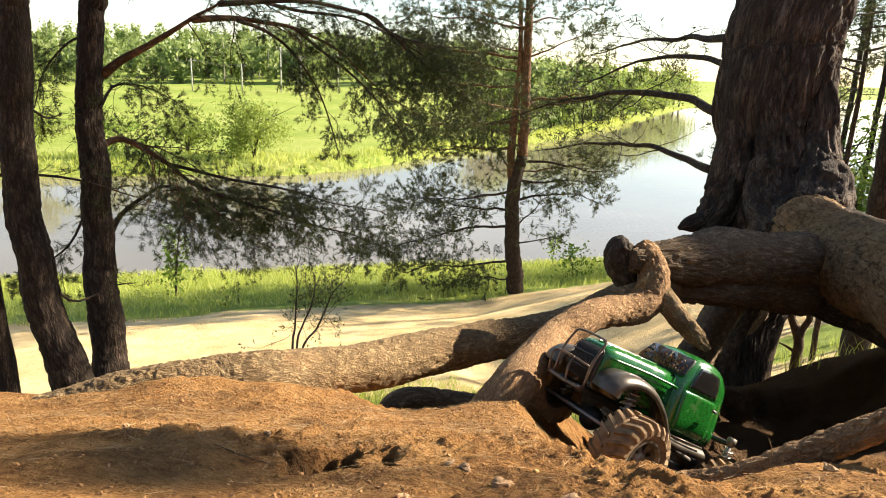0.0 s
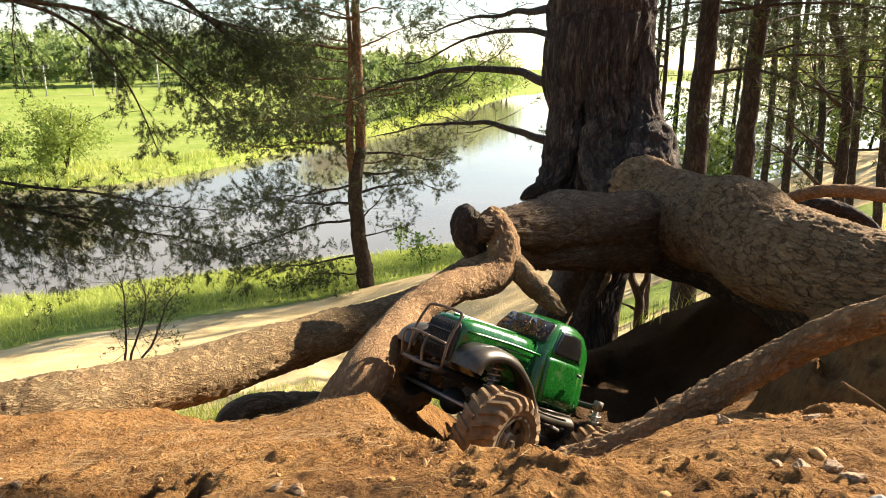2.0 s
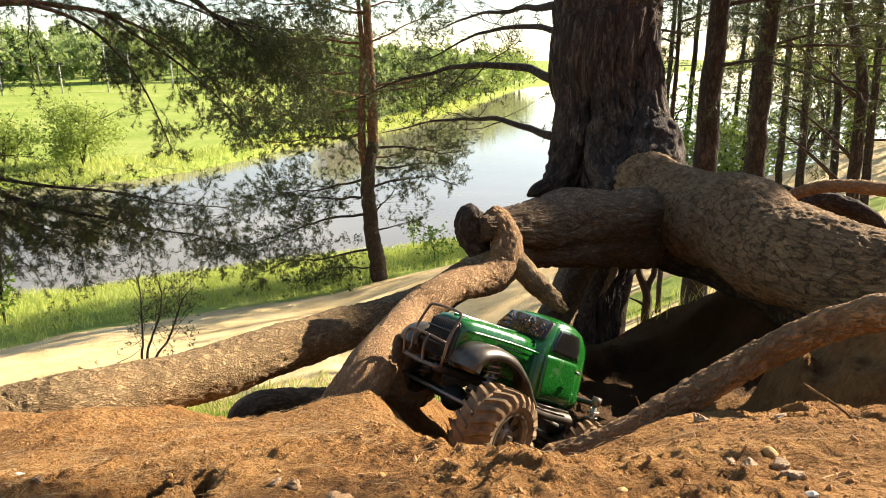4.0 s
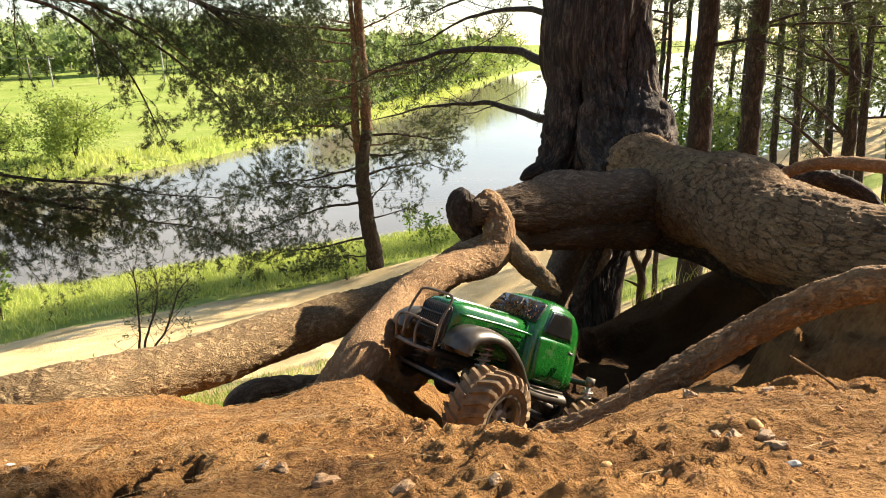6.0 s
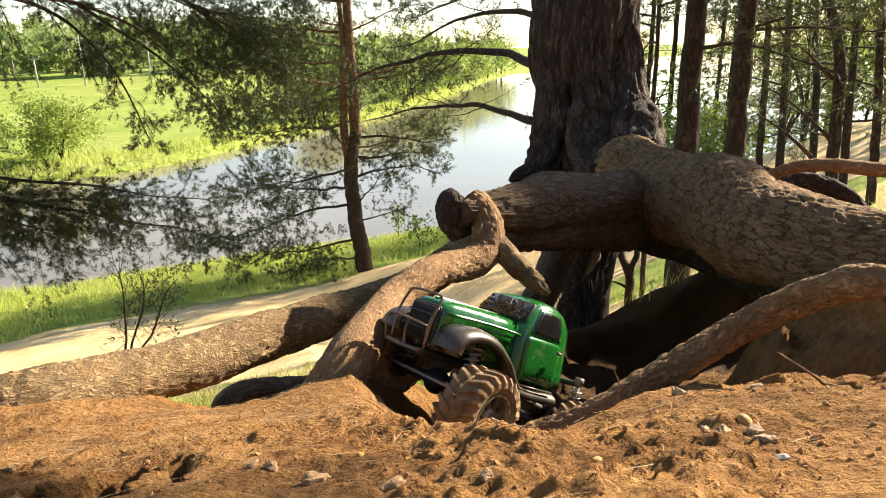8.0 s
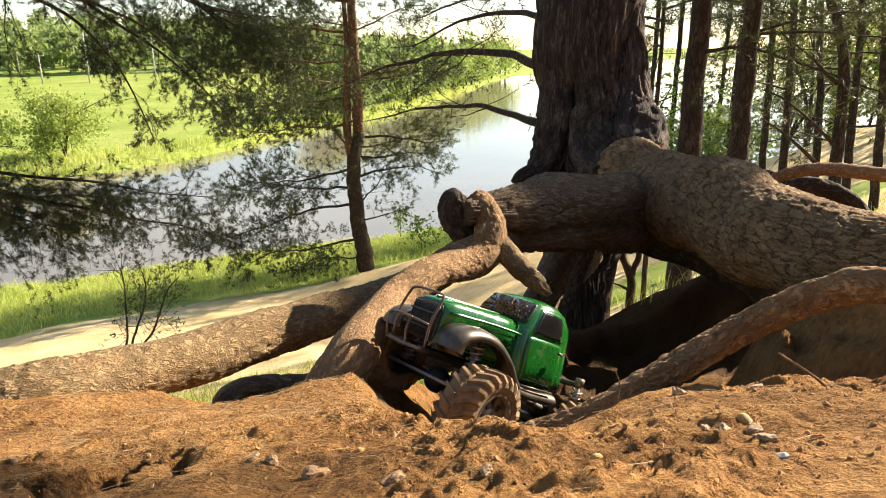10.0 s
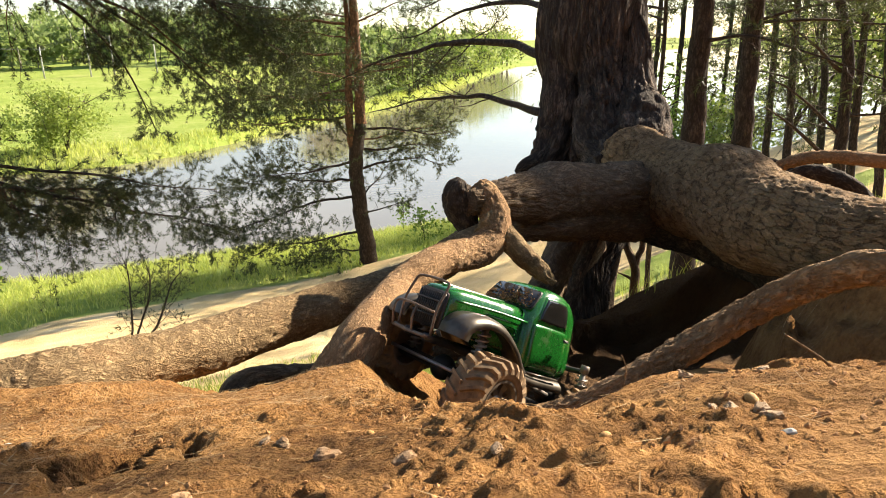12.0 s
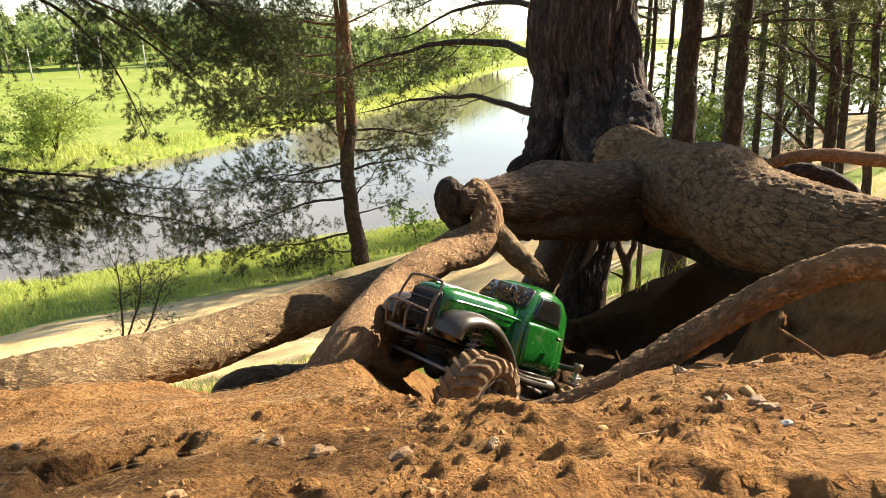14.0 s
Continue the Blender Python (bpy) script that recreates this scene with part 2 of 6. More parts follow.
def leaf_material(name, a, b, c, translucent=0.35, rough=0.5):
    """Leaves or needles, each with its own shade; light passes through in part."""
    m, n, l, bs = material(name)
    geo = n.new("ShaderNodeNewGeometry")
    co = n.new("ShaderNodeTexCoord").outputs["Object"]
    big = noise_node(n, l, co, 0.9, 3)
    v = calc(n, l, "ADD", calc(n, l, "MULTIPLY", geo.outputs["Random Per Island"], 0.6), calc(n, l, "MULTIPLY", big.outputs["Fac"], 0.5))
    r = ramp(n, [(0.15, a), (0.55, b), (0.95, c)])
    l.new(v, r.inputs[0])
    l.new(r.outputs[0], bs.inputs["Base Color"])
    bs.inputs["Roughness"].default_value = rough
    bs.inputs["Specular IOR Level"].default_value = 0.25
    tr = n.new("ShaderNodeBsdfTranslucent")
    l.new(r.outputs[0], tr.inputs["Color"])
    mx = n.new("ShaderNodeMixShader")
    mx.inputs[0].default_value = translucent
    l.new(bs.outputs[0], mx.inputs[1])
    l.new(tr.outputs[0], mx.inputs[2])
    l.new(mx.outputs[0], n["Material Output"].inputs["Surface"])
    return m


NEEDLE = leaf_material("pine_needles", (0.020, 0.028, 0.009), (0.046, 0.060, 0.017), (0.105, 0.115, 0.032), 0.3)
LEAF_WILLOW = leaf_material("willow_leaves", (0.17, 0.23, 0.04), (0.27, 0.34, 0.07), (0.38, 0.43, 0.13), 0.5)
LEAF_WOOD = leaf_material("far_wood_leaves", (0.13, 0.19, 0.06), (0.23, 0.30, 0.095), (0.35, 0.40, 0.15), 0.5)
LEAF_BRIGHT = leaf_material("bright_leaves", (0.10, 0.17, 0.02), (0.16, 0.25, 0.035), (0.24, 0.33, 0.06), 0.4)
GRASS = leaf_material("grass_blades", (0.25, 0.31, 0.045), (0.42, 0.47, 0.095), (0.55, 0.55, 0.19), 0.5)


def ground_material():
    """Soil, pale sand and meadow in one sheet, by two masks stored on the ground; a third paints shade and litter dark.
    """
    m, n, l, b = material("ground")
    co = n.new("ShaderNodeTexCoord").outputs["Object"]
    sand = n.new("ShaderNodeAttribute")
    sand.attribute_name = "sand"
    green = n.new("ShaderNodeAttribute")
    green.attribute_name = "green"
    shade_litter = n.new("ShaderNodeAttribute")
    shade_litter.attribute_name = "soil_shade_litter"
    grain = noise_node(n, l, co, 420, 3, 0.7)
    crumb = noise_node(n, l, co, 70, 6, 0.72)
    patch = noise_node(n, l, co, 9, 5, 0.6)
    soil = ramp(n, [(0.32, (0.068, 0.034, 0.013)), (0.44, (0.30, 0.143, 0.050)), (0.58, (0.47, 0.245, 0.089)), (0.8, (0.63, 0.39, 0.185))])
    l.new(calc(n, l, "ADD", calc(n, l, "MULTIPLY", crumb.outputs["Fac"], 0.55), calc(n, l, "MULTIPLY", patch.outputs["Fac"], 0.45)), soil.inputs[0])
    speck = ramp(n, [(0.66, (0, 0, 0)), (0.74, (1, 1, 1))])
    l.new(grain.outputs["Fac"], speck.inputs[0])
    soil_c = mix_color(n, l, calc(n, l, "MULTIPLY", speck.outputs[0], 0.5), soil.outputs[0], (0.52, 0.40, 0.27))
    # dark tone for painted shade in hollow, bank wall and burrow, and for litter
    soil_c = mix_color(n, l, calc(n, l, "MULTIPLY", shade_litter.outputs["Fac"], 0.85), soil_c, (0.062, 0.038, 0.022))
    mid = noise_node(n, l, co, 1.1, 6, 0.65)
    wide = noise_node(n, l, co, 0.12, 4, 0.6)
    sand_r = ramp(n, [(0.3, (0.56, 0.39, 0.18)), (0.55, (0.76, 0.56, 0.29)), (0.75, (0.82, 0.65, 0.39))])
    l.new(mid.outputs["Fac"], sand_r.inputs[0])
    meadow = ramp(n, [(0.3, (0.15, 0.22, 0.035)), (0.5, (0.25, 0.31, 0.065)), (0.68, (0.35, 0.36, 0.12))])
    l.new(calc(n, l, "ADD", calc(n, l, "MULTIPLY", mid.outputs["Fac"], 0.45), calc(n, l, "MULTIPLY", wide.outputs["Fac"], 0.55)), meadow.inputs[0])
    jag = calc(n, l, "MULTIPLY_ADD", calc(n, l, "SUBTRACT", mid.outputs["Fac"], 0.5), 0.9, green.outputs["Fac"])
    gmask = ramp(n, [(0.42, (0, 0, 0)), (0.58, (1, 1, 1))])
    l.new(jag, gmask.inputs[0])
    col = mix_color(n, l, sand.outputs["Fac"], soil_c, sand_r.outputs[0])
    col = mix_color(n, l, gmask.outputs[0], col, meadow.outputs[0])
    l.new(col, b.inputs["Base Color"])
    b.inputs["Roughness"].default_value = 0.95
    b.inputs["Specular IOR Level"].default_value = 0.1
    clod = n.new("ShaderNodeTexVoronoi")
    clod.inputs["Scale"].default_value = 85
    l.new(co, clod.inputs["Vector"])
    h = calc(n, l, "ADD", calc(n, l, "MULTIPLY", crumb.outputs["Fac"], 1.0), calc(n, l, "MULTIPLY", clod.outputs["Distance"], -0.35))
    bits = n.new("ShaderNodeTexVoronoi")
    bits.inputs["Scale"].default_value = 230
    l.new(co, bits.inputs["Vector"])
    crust = noise_node(n, l, co, 190, 5, 0.75)
    h = calc(n, l, "ADD", h, calc(n, l, "MULTIPLY", bits.outputs["Distance"], -0.22))
    h = calc(n, l, "ADD", h, calc(n, l, "MULTIPLY", crust.outputs["Fac"], 0.55))
    h = calc(n, l, "ADD", h, calc(n, l, "MULTIPLY", grain.outputs["Fac"], 0.12))
    near = bump(n, l, h, 1.0, 0.020)
    l.new(bump(n, l, mid.outputs["Fac"], 0.35, 0.12, near), b.inputs["Normal"])
    return m


GROUND = ground_material()


def water_material():
    m, n, l, b = material("river_water")
    co = n.new("ShaderNodeTexCoord").outputs["Object"]
    mp = n.new("ShaderNodeMapping")
    mp.inputs["Scale"].default_value = (0.5, 1.6, 1)
    l.new(co, mp.inputs["Vector"])
    rip = noise_node(n, l, mp.outputs[0], 1.3, 4, 0.55)
    deep = noise_node(n, l, co, 0.05, 3)
    r = ramp(n, [(0.35, (0.17, 0.145, 0.105)), (0.65, (0.24, 0.205, 0.15))])
    l.new(deep.outputs["Fac"], r.inputs[0])
    l.new(r.outputs[0], b.inputs["Base Color"])
    b.inputs["Roughness"].default_value, b.inputs["IOR"].default_value = 0.06, 1.33
    b.inputs["Specular IOR Level"].default_value = 1.0
    l.new(bump(n, l, rip.outputs["Fac"], 0.12, 0.05), b.inputs["Normal"])
    return m


WATER = water_material()


# ---- the ground: one sheet from the slope under the tree to the horizon ----
PROFILE_S = [-400, -60, -20, -6, -2, -0.5, 0.0, 1.12, 1.35, 2.0, 4.0, 6.0, 8.2, 9.2, 18.2, 26.6, 28.3, 31, 40]
PROFILE_Z = [7.0, 5.5, 4.0, 2.1, 0.75, 0.07, -0.10, -0.575, -0.76, -1.28, -2.5, -3.4, -4.15, -4.38, -6.3, -7.55, -8.1, -9.2, -9.6]
FAR_X = [-400, -120, -28, -18, -11, -6.6, -3.0, 0.0, 4.5, 16, 45, 74, 130, 400]
FAR_Y = [-60, 5, 47, 50.3, 51.5, 55.5, 61, 66.5, 73, 89, 146, 206, 290, 600]
HOLLOW = np.array([(0.085, 0.97), (0.085, 0.66), (0.105, 0.50), (0.17, 0.465), (0.26, 0.495), (0.38, 0.515), (0.50, 0.505), (0.60, 0.45), (0.75, 0.34), (0.90, 0.24), (0.96, 0.30), (0.81, 0.47), (0.75, 0.60), (0.75, 0.70), (0.755, 0.78), (0.80, 0.90), (0.90, 1.04), (1.06, 1.16), (1.36, 1.42), (1.46, 1.9), (1.1, 2.1), (0.5, 1.65), (0.28, 1.25)])


BANK = np.array([(0.84, 0.93), (0.80, 0.83), (0.785, 0.73), (0.79, 0.62), (0.85, 0.495), (0.99, 0.33), (1.6, 0.10), (1.9, 0.5), (1.4, 1.15), (1.16, 1.22), (1.02, 1.15), (0.91, 1.05)])


def inside(x, y, poly):
    """Signed distance to a polygon, positive inside."""
    x, y = np.atleast_1d(np.asarray(x, float)), np.atleast_1d(np.asarray(y, float))
    best, sign = np.full(x.shape, 1e9), np.zeros(x.shape, bool)
    for (ax, ay), (bx, by) in zip(poly, np.roll(poly, -1, 0)):
        ex, ey = bx - ax, by - ay
        t = np.clip(((x - ax) * ex + (y - ay) * ey) / (ex * ex + ey * ey), 0, 1)
        best = np.minimum(best, np.hypot(x - ax - t * ex, y - ay - t * ey))
        cross = (ay > y) != (by > y)
        sign ^= cross & (x < ex * (y - ay) / (ey if abs(ey) > 1e-9 else 1e-9) + ax)
    return np.where(sign, best, -best)


def pit_shape(x, y):
    """Ragged outline of the small burrow: below 1 inside."""
    ragged = np.stack([x, y, 0 * x], 1)
    return (((x + 0.150) / 0.035) ** 2 + ((y - 0.505) / 0.038) ** 2) * np.maximum(0.3, 1 + 0.75 * vnoise(ragged, 0.022, 44) + 0.35 * vnoise(ragged, 0.009, 45))


def lie(x, y):
    """Height of the ground without its small relief."""
    x, y = np.atleast_1d(np.asarray(x, float)), np.atleast_1d(np.asarray(y, float))
    shelf = 1.45 * step(0.35, 1.25, x)
    s = y - 0.22 * np.clip(x, -60, 60) * step(2, 9, y)
    flat = -0.10 - 0.424 * s
    moved = np.where(s > 1.12 + shelf, s - shelf, np.minimum(s, 1.12))
    z = np.interp(moved, PROFILE_S, PROFILE_Z) + np.where(s > 1.12, -0.424 * np.minimum(s - 1.12, shelf), 0)
    z = np.where(s > 9, np.interp(s, PROFILE_S, PROFILE_Z) * step(9, 14, s) + z * (1 - step(9, 14, s)), z)
    z = z + 0.17 * np.clip(x - 1.2, 0, 40) * (1 - step(13, 25, s)) * step(0.3, 3.0, y)
    far = y - np.interp(x, FAR_X, FAR_Y)
    over = step(-3, 2.5, far)
    meadow = -7.3 + 2.2 * step(5, 160, far) + 16 * step(150, 420, far) * np.exp(-(((x + 95) / 130) ** 2)) + 7 * step(200, 700, far) + 8.5 * step(60, 230, far) * np.exp(-(((x - 22) / 72) ** 2))
    z = z * (1 - over) + meadow * over
    d = inside(x, y, HOLLOW)
    z = z - 0.12 * step(0.0, 0.12 - 0.065 * step(0.42, 0.56, x), d) - 0.07 * step(0.12, 0.35, d)
    z = z + 0.085 * step(-0.01, 0.055, inside(x, y, BANK))
    z = z - 0.10 * np.exp(-(((x - 1.62) / 0.30) ** 2 + ((y - 2.55) / 0.30) ** 2))
    z = z + 0.10 * np.exp(-(((x - 1.50) / 0.26) ** 2 + ((y - 2.28) / 0.13) ** 2))
    z = z + 0.20 * np.exp(-(((x - 1.46) / 0.16) ** 2 + ((y - 1.66) / 0.30) ** 2))
    z = z + 0.16 * np.exp(-(((x - 1.62) / 0.20) ** 2 + ((y - 2.02) / 0.22) ** 2))
    z = z + 0.10 * np.exp(-(((x - 2.0) / 0.20) ** 2 + ((y - 1.9) / 0.42) ** 2))
    z = z + 0.036 * np.exp(-(((x + 0.31) / 0.13) ** 2 + ((y - 1.06) / 0.13) ** 2))
    z = z + 0.035 * np.exp(-(((x - 0.06) / 0.11) ** 2 + ((y - 0.93) / 0.13) ** 2))
    z = z - 0.030 * np.exp(-(((x - 0.222) / 0.062) ** 2 + ((y - 0.47) / 0.055) ** 2))
    z = z - 0.027 * np.exp(-(((x - 0.475) / 0.085) ** 2 + ((y - 0.45) / 0.065) ** 2))
    z = z - 0.032 * np.exp(-(((x + 0.10) / 0.10) ** 2 + ((y - 1.06) / 0.12) ** 2))
    z = z - 0.055 * np.exp(-np.minimum(pit_shape(x, y), 4) ** 3)
    z = z + 0.012 * np.exp(-(((x + 0.62) / 0.30) ** 2 + ((y - 1.0) / 0.16) ** 2))
    z = z + 0.036 * np.exp(-(((x + 0.44) / 0.20) ** 2 + ((y - 0.965) / 0.10) ** 2))
    return z


def rough(x, y, z):
    """Small relief: lumps, clods and crumbs, only near the camera's slope."""
    p = np.stack([x, y, np.zeros_like(x)], 1)
    near = 1 - step(2.2, 6.0, np.hypot(x - 0.2, y - 0.8))
    warp = p + 0.012 * np.stack([vnoise(p, 0.03, 31), vnoise(p, 0.03, 32), 0 * x], 1)
    lump = 0.010 * vnoise(p, 0.17, 1) + 0.006 * vnoise(p, 0.07, 2)
    patchy = 0.30 + 0.70 * step(-0.35, 0.45, vnoise(p, 0.15, 12))
    crumbs = patchy * (0.0090 * np.maximum(0, vnoise(warp, 0.026, 3)) ** 2 + 0.0070 * np.maximum(0, vnoise(warp, 0.013, 4)) ** 1.5 + 0.0045 * np.maximum(0, vnoise(p, 0.0075, 14)))
    best, second = cells(warp, 0.030, 5)
    fine, edge = cells(warp, 0.014, 15)
    some = step(-0.1, 0.4, vnoise(p, 0.11, 6))
    clod = patchy * (0.0014 * some * np.clip((second - best) * 3.0, 0, 1) + 0.0035 * np.clip((edge - fine) * 3.0, 0, 1))
    pits = 0.0012 * step(0.56, 0.66, vnoise(warp, 0.033, 16)) * step(-0.1, 0.4, vnoise(p, 0.18, 17))
    gully = step(0.0, 0.10, inside(x, y, HOLLOW)) * (0.016 * vnoise(warp, 0.06, 21) + 0.010 * np.abs(vnoise(warp, 0.025, 22)))
    streak = np.stack([x - y, 0.25 * (x + y), 0 * x], 1)
    wall = step(-0.05, 0.0, inside(x, y, HOLLOW)) * step(0.5, 0.6, x) * (1 - step(0.9, 1.1, y)) * 0.022 * vnoise(streak, 0.03, 24)
    clod = clod - pits + 1.6 * gully + 1.6 * wall
    swell = 0.10 * vnoise(p, 2.3, 8) * step(2.0, 8.0, np.hypot(x, y)) * (1 - step(30, 60, y))
    return z + near * (lump + 0.85 * (crumbs + clod)) + swell


def height(x, y):
    """Height of the ground at one place."""
    return float(rough(np.array([float(x)]), np.array([float(y)]), lie(x, y))[0])


def spaced(lo, hi, fine, out_lo, out_hi, grow):
    """Grid lines: fine between lo and hi, growing outwards to the limits."""
    mid = np.arange(lo, hi, fine)
    up, down, d = [mid[-1]], [mid[0]], fine
    while up[-1] < out_hi:
        d = d * grow
        up.append(up[-1] + d)
    d = fine
    while down[-1] > out_lo:
        d = d * grow
        down.append(down[-1] - d)
    return np.r_[down[:0:-1], mid, up[1:]]


gx = spaced(-0.27, 0.56, 0.0034, -1500, 1500, 1.065)
gy = spaced(0.22, 0.62, 0.0034, -600, 2600, 1.045)
GX, GY = np.meshgrid(gx, gy)
fx, fy = GX.ravel(), GY.ravel()
fz = rough(fx, fy, lie(fx, fy))
i, j = np.meshgrid(np.arange(len(gy) - 1), np.arange(len(gx) - 1), indexing="ij")
w = len(gx)
ground_me = mesh_of("ground", np.stack([fx, fy, fz], 1), np.stack([i * w + j, i * w + j + 1, (i + 1) * w + j + 1, (i + 1) * w + j], -1).reshape(-1, 4), GROUND)
line_s = fy - 0.22 * np.clip(fx, -60, 60)
far_d = fy - np.interp(fx, FAR_X, FAR_Y)
sandy = step(2.2, 4.2, line_s)
greens = np.maximum(step(17.2, 19.0, line_s), 0.75 * step(5.8, 6.8, line_s) * (1 - step(8.2, 9.0, line_s)))
greens = np.maximum(greens, 0.55 * step(7.0, 11.0, fx) * step(2.0, 5.0, fy) * (1 - step(7.5, 9.0, line_s))) * (1 - step(27.2, 27.8, line_s) * (1 - step(-1.7, -0.9, far_d)))
# shade under the arching roots, painted into the hollow's floor and crest
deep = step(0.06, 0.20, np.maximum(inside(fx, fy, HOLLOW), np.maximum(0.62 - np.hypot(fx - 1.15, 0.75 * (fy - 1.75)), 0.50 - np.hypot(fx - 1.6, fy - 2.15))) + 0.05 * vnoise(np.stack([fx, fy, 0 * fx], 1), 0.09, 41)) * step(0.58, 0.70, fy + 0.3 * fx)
# the bank wall's shade, painted as a darker soil tone
wall_shade = 0.35 * step(-0.09, -0.02, inside(fx, fy, HOLLOW)) * step(0.55, 0.68, fx) * step(0.50, 0.58, fy + 0.15 * fx) * (1 - step(1.2, 1.4, fy))
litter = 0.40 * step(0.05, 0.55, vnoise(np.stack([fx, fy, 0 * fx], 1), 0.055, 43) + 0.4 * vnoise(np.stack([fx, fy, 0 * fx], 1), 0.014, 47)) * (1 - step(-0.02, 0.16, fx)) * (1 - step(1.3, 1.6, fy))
# the last term paints the burrow's recess dark
holes = np.maximum(np.maximum(deep, wall_shade), litter) + np.exp(-np.minimum(0.9 * pit_shape(fx, fy), 5) ** 2)
for key, value in (("sand", sandy), ("green", greens), ("soil_shade_litter", np.clip(holes, 0, 1))):
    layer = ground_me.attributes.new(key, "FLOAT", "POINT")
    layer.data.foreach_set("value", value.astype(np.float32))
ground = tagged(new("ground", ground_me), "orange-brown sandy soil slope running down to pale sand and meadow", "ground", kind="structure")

water_bm = bmesh.new()
bmesh.ops.create_grid(water_bm, x_segments=40, y_segments=40, size=1)
bmesh.ops.transform(water_bm, matrix=Matrix.Translation((40, 120, -8.0)) @ Matrix.Diagonal((460, 440, 1, 1)), verts=water_bm.verts)
water_me = bpy.data.meshes.new("water")
water_bm.to_mesh(water_me)
water_bm.free()
water_me.materials.append(WATER)
tagged(new("water", water_me), "calm brown river reflecting pale sky", "river", kind="structure")


# ---- the old pine with its bare roots ----
# width of the furrows in the bark, how far they are drawn out along the stem, and their depth
FURROWS = {"bark_old_trunk": (0.046, 3.2, 0.019), "bark_root_plated": (0.020, 2.6, 0.0048), "bark_root_dusty": (0.016, 1.4, 0.0042), "bark_root_reddish": (0.013, 1.5, 0.0036), "bark_root_shaded": (0.024, 3.2, 0.0060), "bark_root_dark": (0.024, 1.8, 0.0042), "bark_pine_grey": (0.035, 4.0, 0.010), "bark_pine_orange": (0.03, 3.0, 0.003), "bark_twig": (0.02, 3.0, 0.001)}


def root(name, rows, mat, sides=40, gap=0.008, lump=0.10, ridge=0.05, seed=1, flat=1.0, label=""):
    """A root or stem: rows of x, y, z, radius. lump and ridge are shares of the radius."""
    rows = np.asarray(rows, float)
    length = np.linalg.norm(np.diff(rows[:, :3], axis=0), axis=1).sum()
    c = spline(rows, max(12, int(length / gap)))
    wob = np.stack([vnoise(c[:, :3] + 9.1 * k, 0.19, seed + k) for k in range(3)], 1)
    ctr, rad = c[:, :3] + wob * (c[:, 3:4] * 0.16), c[:, 3]
    v, q, tri, uv = tube(ctr, rad, sides)
    base = np.repeat(ctr, sides, 0)
    body = v[: len(base)]
    r = np.repeat(rad, sides)
    out = (body - base) / (np.linalg.norm(body - base, axis=1)[:, None] + 1e-9)
    ang = np.tile(np.arange(sides) / sides * 2 * np.pi, len(ctr))
    along = uv[: len(base), 2]
    p = np.stack([np.cos(ang) * rad.mean(), np.sin(ang) * rad.mean(), along * (0.33 if mat == BARK_TRUNK else 0.8)], 1)
    rr = r * (1 + lump * vnoise(p + seed, 0.12, seed) + 0.35 * lump * vnoise(p + seed, 0.045, seed + 3))
    wide, drawn, deep = FURROWS[mat.name]
    q3 = np.stack([np.cos(ang) * rad.mean(), np.sin(ang) * rad.mean(), along / drawn], 1) + seed
    q3 = q3 + 0.35 * wide * np.stack([vnoise(q3, wide * 0.7, seed + 20 + k) for k in range(3)], 1)
    if sides >= 30:
        # plates of bark parted by narrow cracks, larger ones first
        best, second = cells(q3, wide, seed)
        crack = 1 - np.clip((second - best) * 4.5, 0, 1)
        best, second = cells(q3, wide * 0.5, seed + 4)
        small = 1 - np.clip((second - best) * 3.5, 0, 1)
        strong = 0.45 + 0.55 * step(-0.5, 0.4, vnoise(q3, wide * 3, seed + 6))
        rr = rr - deep * strong * (crack + 0.35 * small) + 0.35 * deep * vnoise(q3, wide * 0.35, seed + 10)
    v[: len(base)] = base + out * rr[:, None] * np.array([1, 1, flat])
    return mesh_of(name, v, [q, tri], mat, True, uv)


old_pine = thing("pine_tree", "old pine with dark furrowed bark on thick bare arching roots", "tree")
TRUNK = [(1.15, 2.30, -1.20, 0.11), (1.18, 2.41, -0.90, 0.125), (1.25, 2.52, -0.68, 0.20), (1.30, 2.60, -0.52, 0.258), (1.305, 2.63, -0.36, 0.236), (1.305, 2.65, -0.15, 0.222), (1.305, 2.66, 0.1, 0.217), (1.32, 2.68, 0.6, 0.214), (1.35, 2.70, 1.8, 0.21), (1.40, 2.74, 4.0, 0.20), (1.5, 2.8, 7.5, 0.16), (1.55, 2.8, 10.5, 0.09)]
piece("trunk", root("trunk", TRUNK[:9], BARK_TRUNK, 190, 0.014, 0.035, 0.13, 11), old_pine, "dark furrowed bark")
piece("upper_trunk", root("upper_trunk", TRUNK[8:], BARK_PINE_UPPER, 24, 0.1, 0.05, 0.08, 12), old_pine)


def grow_root(rows, mat, sides, gap, lump, ridge, seed):
    return piece("root", root("root", rows, mat, sides, gap, lump, ridge, seed), old_pine)


